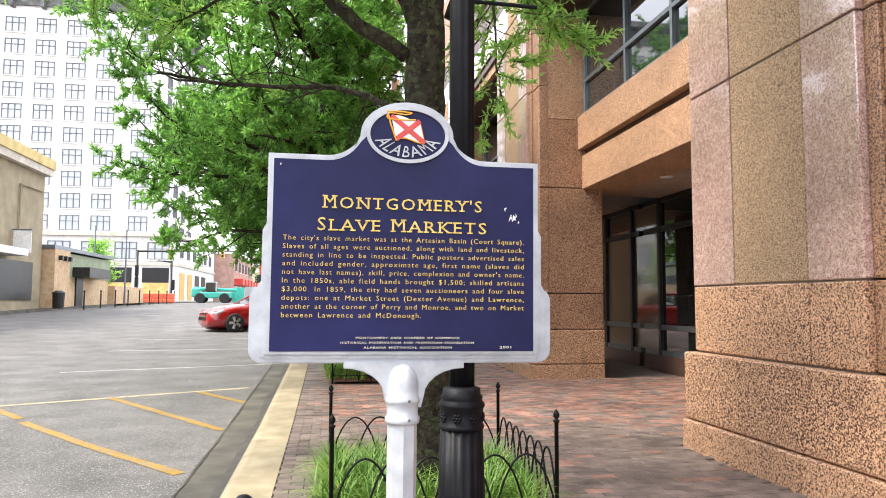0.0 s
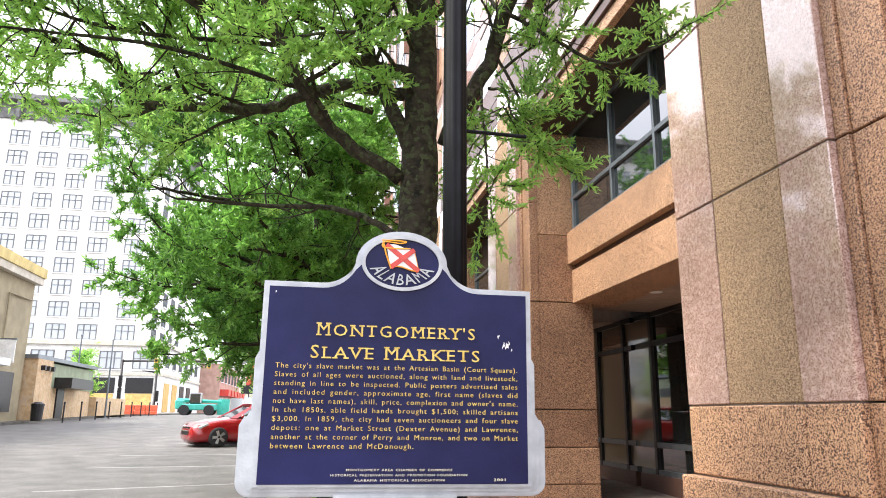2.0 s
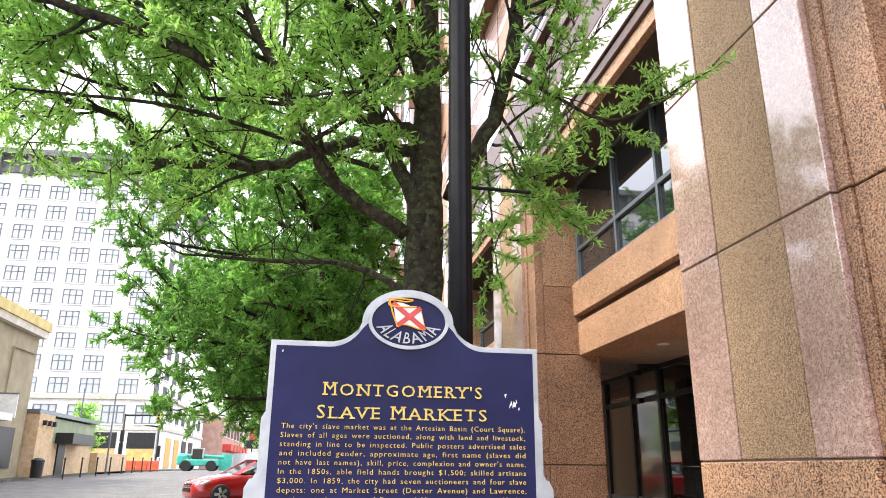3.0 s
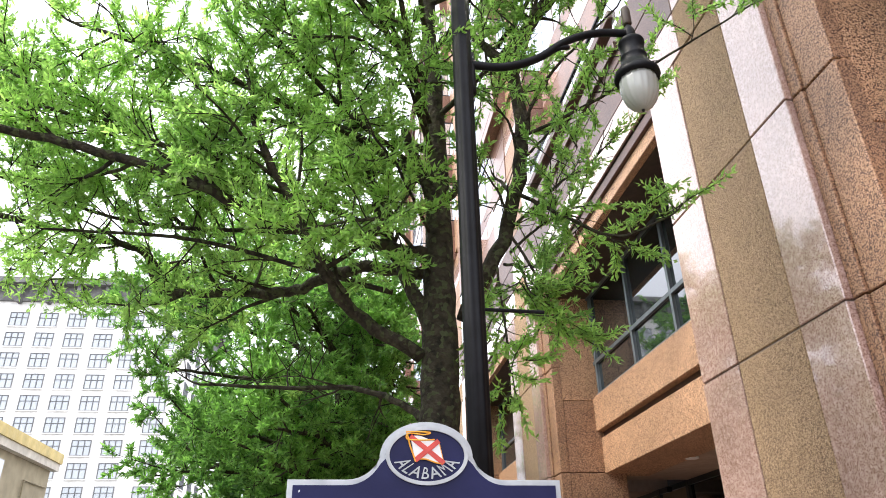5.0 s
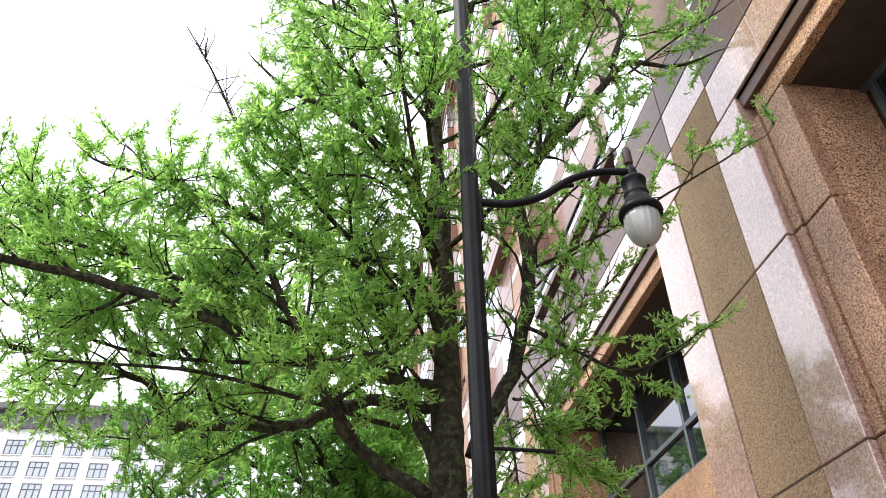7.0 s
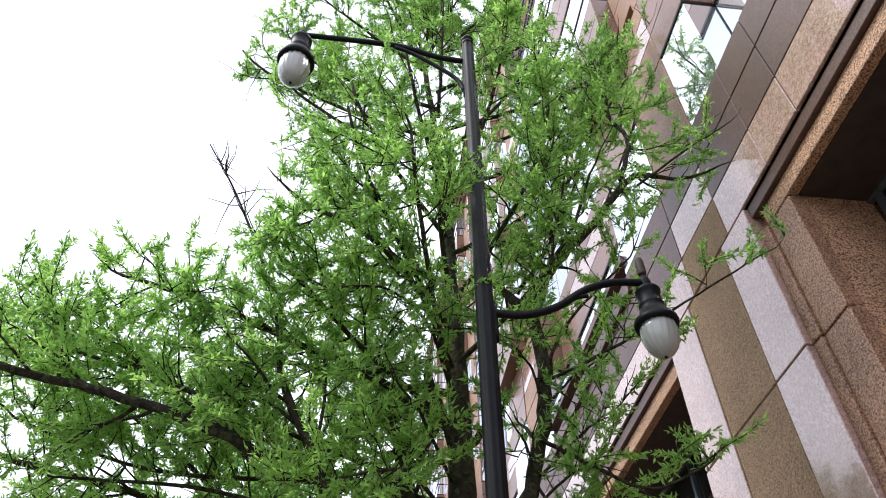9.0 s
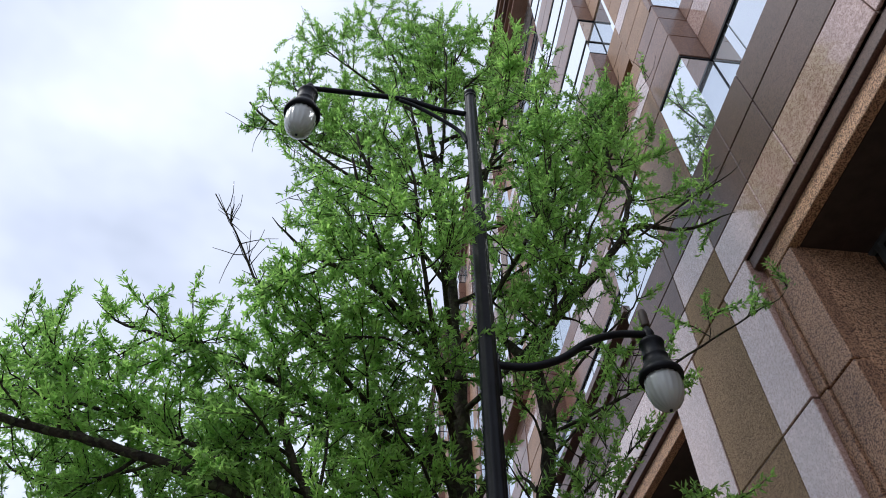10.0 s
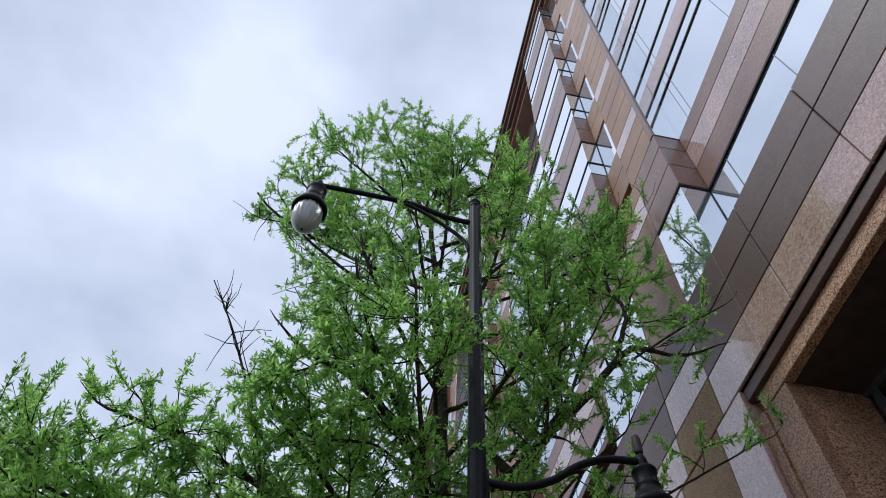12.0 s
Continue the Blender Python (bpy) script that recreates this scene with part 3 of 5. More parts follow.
part("panel", plate(shield(0, 1.178), -0.018, 0.02, 0.002), M_SIGN_BLUE, marker, "navy blue enamel panel")
part("panel_border", plate(shield(0.02, 1.165), -0.012, 0.03, 0.004), M_SIGN_WHITE, marker, "raised white border")
for grow, z1, y in ((0.034, 1.63, -0.006), (0.053, 1.42, 0.0), (0.073, 1.40, 0.006)):
    w = 0.472 + grow
    low = 1.18 - grow * 0.62
    r = 0.05
    pts = [(w - r + r * math.sin(radians(a)), low + r - r * math.cos(radians(a))) for a in range(0, 91, 15)]
    pts += [(w, z1 - 0.03), (w - 0.016, z1)]
    pts = pts + [(-x, z) for x, z in reversed(pts)]
    part("stepped_flange", plate(pts, y, y + 0.03, 0.005), M_SIGN_WHITE, marker, "stepped white flange")


def ring_oval(rx, rz, t, y0, y1, cz, n=56):
    bm = bmesh.new()
    loops = []
    for rr, y in ((0, y1), (0, y0), (t, y0), (t, y1)):
        loops.append([bm.verts.new(((rx - rr) * math.cos(2 * math.pi * i / n), y, cz + (rz - rr) * math.sin(2 * math.pi * i / n))) for i in range(n)])
    for a, b in zip(loops, loops[1:] + loops[:1]):
        for i in range(n):
            bm.faces.new((a[i], a[(i + 1) % n], b[(i + 1) % n], b[i]))
    bmesh.ops.recalc_face_normals(bm, faces=bm.faces)
    return bm


part("crest_rim", ring_oval(CRX, CRZ, 0.013, -0.026, -0.004, CZ), M_SIGN_WHITE, marker, "raised white oval rim")


def lettering(name, text, x0, x1, base, height, material, label="", curve=None, serif=False):
    """One line of raised letters, from x0 to x1 with its capitals as high as height."""
    cu = bpy.data.curves.new(name, "FONT")
    cu.body = text
    cu.size = 1.0
    cu.offset = -0.009 if 0.01 < height < 0.02 else 0.0
    cu.space_character = 1.2
    cu.space_word = 1.0 if serif else 1.55
    cu.resolution_u = 2
    cu.extrude = 0.06
    tmp = bpy.data.objects.new(name, cu)
    scene.collection.objects.link(tmp)
    dg = bpy.context.evaluated_depsgraph_get()
    me = bpy.data.meshes.new_from_object(tmp.evaluated_get(dg))
    bpy.data.objects.remove(tmp)
    xs = [v.co.x for v in me.vertices]
    lo, hi = min(xs), max(xs)
    flat = xs
    for v in me.vertices:
        x = x0 + (v.co.x - lo) / (hi - lo) * (x1 - x0)
        z = base + v.co.y * height / 0.73
        y = -0.019 - 0.004 * (1 if v.co.z > 0 else 0)
        if curve:
            cx, cz, rx, rz = curve
            t = (x - x0) / (x1 - x0)
            a = radians(199 + 142 * t)
            k = 1 - (z - base) / rz
            v.co = Vector((cx + rx * k * math.cos(a), y, cz + rz * k * math.sin(a)))
        else:
            v.co = Vector((x, y, z))
    me.materials.clear()
    me.materials.append(material)
    line = new(name)
    line.parent = marker
    if label:
        tagged(line, label)
    bm = bmesh.new()
    bm.from_mesh(me)
    bm.verts.ensure_lookup_table()
    # loose letters, sorted along the line and gathered into words
    seen, letters = set(), []
    for v in bm.verts:
        if v.index in seen:
            continue
        stack, got = [v], []
        seen.add(v.index)
        while stack:
            w = stack.pop()
            got.append(w.index)
            for e in w.link_edges:
                o = e.other_vert(w)
                if o.index not in seen:
                    seen.add(o.index)
                    stack.append(o)
        letters.append((min(flat[k] for k in got), max(flat[k] for k in got), got))
    letters.sort()
    merged = []
    for lo_x, hi_x, got in letters:
        if merged and lo_x < merged[-1][1] - 0.03:
            merged[-1] = (merged[-1][0], max(hi_x, merged[-1][1]), merged[-1][2] + got)
        else:
            merged.append((lo_x, hi_x, got))
    letters = merged
    feet = {}
    if serif:
        chars = [(c, i == 0 or text[i - 1] == " ") for i, c in enumerate(text) if c != " "]
        spots = {"M": "0b 0t 1b 1t", "N": "0b 0t 1t", "T": "5b", "E": "0b 0t", "R": "0b 0t 1b", "Y": "5b 0t 1t", "L": "0b 0t", "A": "0b 1b", "V": "0t 1t", "K": "0b 0t 1b 1t"}
        for (c, first), (lx, hx, got) in zip(chars, letters):
            for k in got:
                if first:
                    bm.verts[k].co.z = base + (bm.verts[k].co.z - base) * 1.13
            gx = [bm.verts[k].co.x for k in got]
            gz = [bm.verts[k].co.z for k in got]
            for s in spots.get(c, "").split():
                w = 0.0095
                f = {"0": 0.0, "1": 1.0, "5": 0.5}[s[0]]
                inset = 0.0045
                cx = min(gx) + inset + (max(gx) - min(gx) - 2 * inset) * f
                cz = min(gz) if s[1] == "b" else max(gz) - 0.0045
                feet.setdefault(got[0], []).append((cx - w, cx + w, cz, cz + 0.0045))
    words = []
    for lo_x, hi_x, got in letters:
        if words and lo_x - words[-1][0] < 0.27:
            words[-1][0] = max(words[-1][0], hi_x)
            words[-1][1].update(got)
        else:
            words.append([hi_x, set(got)])
    for _, got in words:
        wm = bm.copy()
        wm.verts.ensure_lookup_table()
        bmesh.ops.delete(wm, geom=[v for v in wm.verts if v.index not in got], context="VERTS")
        for k in got:
            for x0_, x1_, z0_, z1_ in feet.get(k, []):
                add_box(wm, x0_, x1_, -0.0236, -0.0185, z0_, z1_)
        part("word", wm, material, line)
    bm.free()
    return line


lettering("title_line", "MONTGOMERY'S", -0.296, 0.275, 1.683, 0.043, M_GOLD, "large gold capitals", serif=True)
lettering("title_line", "SLAVE MARKETS", -0.316, 0.292, 1.603, 0.043, M_GOLD, "large gold capitals", serif=True)
BODY = ["The city's slave market was at the Artesian Basin (Court Square).",
        "Slaves of all ages were auctioned, along with land and livestock,",
        "standing in line to be inspected. Public posters advertised sales",
        "and included gender, approximate age, first name (slaves did",
        "not have last names), skill, price, complexion and owner's name.",
        "In the 1850s, able field hands brought $1,500; skilled artisans",
        "$3,000. In 1859, the city had seven auctioneers and four slave",
        "depots: one at Market Street (Dexter Avenue) and Lawrence,",
        "another at the corner of Perry and Monroe, and two on Market",
        "between Lawrence and McDonough."]
for i, line in enumerate(BODY):
    lettering("text_line", line, -0.434, 0.434 if i < 9 else 0.055, 1.567 - 0.0301 * i, 0.0185, M_GOLD)
for line, w, z in (("MONTGOMERY AREA CHAMBER OF COMMERCE", 0.185, 1.222), ("HISTORICAL PRESERVATION AND PROMOTION FOUNDATION", 0.238, 1.205), ("ALABAMA HISTORICAL ASSOCIATION", 0.157, 1.188)):
    lettering("credit_line", line, 0.01 - w, 0.01 + w, z, 0.0078, M_FOOT, "small silver capitals")
lettering("credit_line", "2001", 0.345, 0.387, 1.188, 0.0095, M_FOOT, "small silver figures")
lettering("crest_line", "ALABAMA", 0, 1, 0, 0.043, M_SIGN_WHITE, "white capitals along the oval", curve=(0.0, CZ + 0.004, CRX - 0.023, CRZ - 0.018))
# banner on the crest
wave = lambda u: 0.006 * math.sin(u * 5.5)


def banner(pts, y, thick=0.004):
    return plate(pts, y - thick, y, 0.0008)


fx0, fx1, fz0, fz1 = -0.062, 0.043, 1.94, 2.026
edge_top = [(fx0 + (fx1 - fx0) * i / 8, fz1 + wave(i / 8) - 0.012 * i / 8) for i in range(9)]
edge_low = [(fx0 + 0.018 + (fx1 - fx0) * i / 8, fz0 + wave(i / 8) - 0.006 * i / 8) for i in range(9)]
part("banner", banner(edge_low + list(reversed(edge_top)), -0.0195), M_CHIP, marker, "white banner on the crest")
for a, b in ((edge_top[0], edge_low[8]), (edge_low[0], edge_top[8])):
    d = Vector((b[0] - a[0], b[1] - a[1]))
    s = Vector((-d.y, d.x)).normalized() * 0.009
    part("saltire_bar", banner([(a[0] + s.x, a[1] + s.y), (a[0] - s.x, a[1] - s.y), (b[0] - s.x, b[1] - s.y), (b[0] + s.x, b[1] + s.y)], -0.0238 if a is edge_top[0] else -0.0245, 0.002), M_RED, marker, "red diagonal bar")
bm = bmesh.new()
add_tube(bm, [(fx0 - 0.014, -0.024, fz1 + 0.018), (fx0, -0.024, 1.99), (fx0 + 0.02, -0.024, fz0 - 0.004)], 0.0032, 6)
part("banner_pole", bm, M_ORANGE, marker, "orange yellow pole")
bm = bmesh.new()
add_tube(bm, [(x, -0.0235, z + 0.001) for x, z in edge_low], 0.0026, 6)
add_tube(bm, [(x, -0.0235, z) for x, z in edge_low[-1:] + edge_top[-1:]], 0.0016, 6)
add_tube(bm, spline([(fx0 - 0.016, -0.025, fz1 + 0.016), (fx0 + 0.03, -0.025, fz1 + 0.016), (fx0 + 0.075, -0.025, fz1 + 0.013), (fx0 + 0.05, -0.025, fz1 + 0.006), (fx0 - 0.005, -0.025, fz1 + 0.01), (fx0 - 0.012, -0.025, fz1 - 0.01), (fx0 + 0.03, -0.025, fz1 - 0.014), (fx0 + 0.09, -0.025, fz1 - 0.012)], 5), 0.0026, 6)
part("banner_cord", bm, M_ORANGE, marker, "orange yellow cord and edging")
# chipped enamel
rnd = random.Random(5)
for cx, cz, n, ln in ((0.36, 1.69, 2, 0.014), (0.395, 1.672, 6, 0.03), (0.405, 1.655, 3, 0.02), (-0.44, 1.845, 1, 0.012)):
    for i in range(n):
        x, z = cx + rnd.uniform(-0.012, 0.012), cz + rnd.uniform(-0.012, 0.012)
        a = rnd.uniform(0.9, 1.9)
        l, w = ln * rnd.uniform(0.5, 1), 0.0019
        dx, dz = math.cos(a) * l / 2, math.sin(a) * l / 2
        part("enamel_chip", plate([(x - dx, z - dz), (x + w, z - w), (x + dx, z + dz), (x - w, z + w)], -0.0195 - 0.0001 * i, -0.0175, 0), M_CHIP, marker)
# bracket, collar and post
br = [(0.215, 1.142), (0.215, 1.118)] + [(0.215 - 0.145 * math.sin(radians(a)), 1.118 - 0.1 * (1 - math.cos(radians(a)))) for a in range(15, 91, 15)] + [(0.06, 0.98)]
part("bracket", plate(br + [(-x, z) for x, z in reversed(br)], -0.012, 0.05, 0.004), M_SIGN_WHITE, marker, "curved white bracket")
part("collar", add_lathe(bmesh.new(), [(0.058, 0.925), (0.062, 0.933), (0.062, 0.947), (0.056, 0.953), (0.056, 0.995), (0.062, 1.0), (0.062, 1.012), (0.056, 1.02), (0.056, 1.06), (0.051, 1.09), (0.038, 1.118), (0.014, 1.132)], 24, (-0.005, 0.0, 0)), M_SIGN_WHITE, marker, "domed white post collar", True)
for zz in (0.943, 1.008):
    b2 = bmesh.new()
    bmesh.ops.create_icosphere(b2, subdivisions=1, radius=0.006)
    b2.transform(Matrix.Translation((0.012, -0.063, zz)))
    part("rivet", b2, M_FRAME, marker)
part("post", add_lathe(bmesh.new(), [(0.053, -0.02), (0.053, 0.93)], 8, (-0.005, 0.0, 0)), M_SIGN_WHITE, marker, "octagonal white post")

# ---- double street lamp ----
M_GLOBE = bpy.data.materials.new("milky_lamp_glass")
n_, l_, b_ = nodes_of(M_GLOBE)
b_.inputs["Base Color"].default_value = (0.62, 0.64, 0.6, 1)
b_.inputs["Roughness"].default_value = 0.22
b_.inputs["Transmission Weight"].default_value = 0.4
b_.inputs["Coat Weight"].default_value = 0.4
PX, PY = 0.697, 3.58
lamp = empty("street_lamp", (PX, PY, 0))
tagged(lamp, "tall black iron street lamp with two curved arms, glass globes", "street lamp")
part("base", add_lathe(bmesh.new(), [(0.2, 0), (0.2, 0.1), (0.17, 0.13), (0.135, 0.2), (0.125, 0.3), (0.112, 0.7)], 64, flute=16, depth=0.008), M_BLACK, lamp, "fluted cast base", True)
part("capital", add_lathe(bmesh.new(), [(0.112, 0.695), (0.118, 0.70), (0.118, 0.715), (0.112, 0.72), (0.115, 0.80), (0.122, 0.81), (0.122, 0.825), (0.11, 0.84), (0.108, 0.85), (0.112, 0.86), (0.1, 0.875), (0.098, 0.905), (0.07, 0.915)], 48), M_BLACK, lamp, "moulded collar", True)
for k in range(8):
    a = 2 * math.pi * (k + 0.5) / 8
    bm = bmesh.new()
    for j in range(6):
        t = 2 * math.pi * j / 6
        bmesh.ops.create_icosphere(bm, subdivisions=1, radius=0.0105, matrix=Matrix.Translation((0.0, math.cos(t) * 0.016, math.sin(t) * 0.016)))
    bmesh.ops.create_icosphere(bm, subdivisions=1, radius=0.012)
    bm.transform(pose(math.cos(a) * 0.113, math.sin(a) * 0.113, 0.758, 0, 0, math.degrees(a)))
    part("rosette", bm, M_BLACK, lamp, "", True)
part("shaft", add_lathe(bmesh.new(), [(0.07, 0.9), (0.069, 3.0), (0.068, 6.0), (0.066, 8.75)], 48, flute=8, depth=0.006), M_BLACK, lamp, "fluted shaft", True)
part("finial", add_lathe(bmesh.new(), [(0.062, 8.74), (0.07, 8.75), (0.07, 8.78), (0.055, 8.79), (0.055, 8.82), (0.068, 8.83), (0.068, 8.86), (0.045, 8.89), (0.03, 8.94), (0.008, 8.97)], 24), M_BLACK, lamp, "stepped finial", True)


def luminaire(x, ztop, s, tall):
    """Hanging lamp head: knuckle, neck, flared hood, glass globe."""
    head = part("lamp_head", add_lathe(bmesh.new(), [(0.05, -0.11), (0.06, -0.118), (0.088, -0.135), (0.097, -0.15), (0.097, -0.17), (0.087, -0.18), (0.087, -0.27), (0.097, -0.29), (0.097, -0.305), (0.091, -0.315), (0.105, -0.36), (0.128, -0.405), (0.15, -0.435), (0.162, -0.45), (0.166, -0.475), (0.158, -0.5), (0.12, -0.5)][::-1], 32), M_BLACK, lamp, "black flared hood", True)
    head.matrix_basis = pose(x - PX, 0, ztop) @ Matrix.Diagonal((s, s, s * tall, 1))
    k = part("knuckle", add_lathe(bmesh.new(), [(0.012, 0.03), (0.03, 0.0), (0.042, -0.03), (0.046, -0.06), (0.04, -0.09), (0.045, -0.13)][::-1], 20), M_BLACK, head, "", True)
    g = part("globe", add_lathe(bmesh.new(), [(0.13, -0.49), (0.138, -0.53), (0.138, -0.58), (0.13, -0.635), (0.112, -0.69), (0.08, -0.735), (0.04, -0.762), (0.012, -0.768)][::-1], 72, flute=18, depth=0.005), M_GLOBE, head, "ribbed milky glass globe", True)
    part("tip", add_lathe(bmesh.new(), [(0.003, -0.785), (0.01, -0.78), (0.012, -0.766)], 10), M_BLACK, head)
    return head


luminaire(1.985, 5.33, 1.0, 1.0)
luminaire(-1.1, 8.68, 1.16, 1.16)
for pts, r in (([(0.06, 0, 4.855), (0.3, 0, 4.86), (0.55, 0, 4.96), (0.79, 0, 5.15), (1.03, 0, 5.25), (1.29, 0, 5.275)], 0.03),
               ([(0.6, 0, 4.99), (0.72, 0, 5.07), (0.80, 0, 5.09)], 0.017),
               ([(-0.06, 0, 8.39), (-0.35, 0, 8.43), (-0.73, 0, 8.57), (-1.17, 0, 8.6), (-1.8, 0, 8.61)], 0.03),
               ([(-0.06, 0, 7.8), (-0.13, 0, 8.0), (-0.29, 0, 8.18), (-0.6, 0, 8.44), (-0.8, 0, 8.55)], 0.022),
               ([(0.06, 0, 4.6), (0.06, 0, 4.95)], 0.03), ([(-0.055, 0, 7.7), (-0.055, 0, 8.5)], 0.02)):
    bm = bmesh.new()
    sp = spline(pts, 6)
    add_tube(bm, sp, r, 12)
    part("arm", bm, M_BLACK, lamp, "curved arm" if len(pts) > 3 else "arm clamp", True)
bm = bmesh.new()
add_tube(bm, [(0.06, 0.1, 3.05), (0.46, 0.12, 3.05)], 0.012, 8)
part("banner_rod", bm, M_BLACK, lamp, "thin rod for a banner")

bm = add_lathe(bmesh.new(), [(0.03, 5.36), (0.034, 5.37), (0.034, 5.5), (0.026, 5.53), (0.008, 5.54)], 14, (1.288, 0, 0))
part("light_sensor", bm, M_SOFFIT_DARK, lamp, "small brown light sensor", True)

# ---- oak trees ----
def leaf_mesh(tips, per, length, rnd, spread=0.15):
    """Narrow folded leaves round twig tips; tips: arrays of place and direction."""
    P = np.repeat(np.array([t[0] for t in tips]), per, axis=0)
    D = np.repeat(np.array([t[1] for t in tips]), per, axis=0)
    n = len(P)
    P = P + D * rnd.uniform(-spread, spread * 0.3, (n, 1)) + rnd.normal(0, 0.012, (n, 3))
    d = D * 0.7 + rnd.normal(0, 0.6, (n, 3)) + np.array([0, 0, 0.05])
    d /= np.linalg.norm(d, axis=1)[:, None]
    s = np.cross(d, rnd.normal(0, 1, (n, 3)))
    s /= np.linalg.norm(s, axis=1)[:, None] + 1e-9
    nrm = np.cross(s, d)
    L = length * rnd.uniform(0.6, 1.25, (n, 1))
    W = L * rnd.uniform(0.12, 0.18, (n, 1))
    up = nrm * W * 0.5
    a, b = P, P + d * L
    m1 = P + d * L * 0.45 + s * W + up
    m2 = P + d * L * 0.45 - s * W + up
    V = np.stack([a, m1, b, m2], axis=1).reshape(-1, 3)
    i = np.arange(n) * 4
    Fc = np.concatenate([np.stack([i, i + 1, i + 2], 1), np.stack([i, i + 2, i + 3], 1)])
    me = bpy.data.meshes.new("leaves")
    me.vertices.add(len(V))
    me.vertices.foreach_set("co", V.astype(np.float32).ravel())
    me.loops.add(len(Fc) * 3)
    me.loops.foreach_set("vertex_index", Fc.astype(np.int32).ravel())
    me.polygons.add(len(Fc))
    me.polygons.foreach_set("loop_start", (np.arange(len(Fc)) * 3).astype(np.int32))
    me.polygons.foreach_set("loop_total", np.full(len(Fc), 3, np.int32))
    me.update()
    return me


class Grower:
    """Grows side branches and twigs from limbs and keeps the twig tips for leaves."""

    def __init__(self, seed, keep):
        self.r = random.Random(seed)
        self.keep = keep
        self.wood = bmesh.new()
        self.tips = []

    def unit(self):
        r = self.r
        return Vector((r.gauss(0, 1), r.gauss(0, 1), r.gauss(0, 1))).normalized()

    def path(self, p, d, length, bend, n=4, lift=0.1):
        pts = [p.copy()]
        for i in range(n):
            d = (d + self.unit() * bend + Vector((0, 0, lift))).normalized()
            pts.append(pts[-1] + d * (length / n))
        return pts

    def twig(self, p, d, length, leafy):
        pts = self.path(p, d, length, 0.3, 3, 0.06)
        if not self.keep(pts[-1]) or not self.keep(pts[1]):
            return
        add_tube(self.wood, pts, [0.0065, 0.005, 0.004, 0.002], 3, False)
        if self.r.random() < leafy:
            for a, b in zip(pts[1:], pts[2:]):
                self.tips.append((b, (b - a).normalized()))
                self.tips.append(((a + b) / 2, (b - a).normalized()))

    def branch(self, p, d, length, r0, leafy, twigs):
        pts = self.path(p, d, length, 0.26, 5)
        if not self.keep(pts[2]):
            return
        add_tube(self.wood, pts, [r0, r0 * 0.85, r0 * 0.7, r0 * 0.5, r0 * 0.35, 0.003], 5, False)
        k = max(3, int(twigs * length))
        for i in range(k):
            t = self.r.uniform(0.15, 1.0) * 5
            j = min(4, int(t))
            q = pts[j].lerp(pts[j + 1], t - j)
            ax = (pts[j + 1] - pts[j]).normalized()
            dd = (ax * 0.7 + self.unit() * 0.9).normalized()
            self.twig(q, dd, self.r.uniform(0.18, 0.5), leafy)

    def limb(self, pts, r0, r1, every=0.22, reach=(0.5, 1.1), leafy=1.0, start=0.2, twigs=11, lift=0.15, seg=10):
        sp = spline(pts, 6)
        n = len(sp)
        r0 *= 0.72
        rad = [r0 + (min(r1, r0) - r0) * i / (n - 1) for i in range(n)]
        jit = [p + self.unit() * min(0.02, rad[i] * 0.35) for i, p in enumerate(sp)]
        jit[0] = sp[0]
        for i in range(4, n):
            if not self.keep(jit[i]):
                n = i
                break
        jit, rad = jit[:n], rad[:n]
        add_tube(self.wood, jit, rad, seg)
        run = 0.0
        total = sum((b - a).length for a, b in zip(jit, jit[1:]))
        nxt = start * total
        for i in range(n - 1):
            a, b = jit[i], jit[i + 1]
            L = (b - a).length
            while run + L > nxt:
                q = a.lerp(b, (nxt - run) / L)
                ax = (b - a).normalized()
                dd = (ax * 0.5 + self.unit() * 0.9 + Vector((0, 0, lift))).normalized()
                self.branch(q, dd, self.r.uniform(*reach), min(rad[i] * 0.5, 0.022), leafy, twigs)
                nxt += every * self.r.uniform(0.6, 1.4)
            run += L
        self.branch(jit[-1], (jit[-1] - jit[-2]).normalized(), self.r.uniform(*reach), r1, leafy, twigs)


def make_tree(name, label, base, grower, per, length, material, seed):
    t = empty(name, base)
    tagged(t, label, "tree", "street trees")
    off = Matrix.Translation(-Vector(base))
    grower.wood.transform(off)
    part("trunk", grower.wood, M_BARK, t, "grey-brown furrowed bark", True)
    me = leaf_mesh([(np.array(p - Vector(base)), np.array(d)) for p, d in grower.tips], per, length, np.random.default_rng(seed))
    me.materials.append(material)
    ob = new("crown", me)
    ob.parent = t
    tagged(ob, "narrow fresh green leaves")
    return t


def near_keep(p):
    if p.x > 3.3 or p.y < 2.7:
        return False
    side, height = p.x / (p.y + 0.33), (p.z - 1.55) / (p.y + 0.33)
    if side < -0.27 and 1.5 > height > 1.06 + 0.25 * max(-0.5, side + 0.3):   # open gap over the low street-side boughs
        return False
    if p.z > 7.2 and p.x < 0.8 and p.y < (4.05 if p.x < -0.7 else 3.85):                # clear of the lamp's street-side arm
        return False
    return not (side < -0.42 and height > 1.0 and p.z > 6.2)


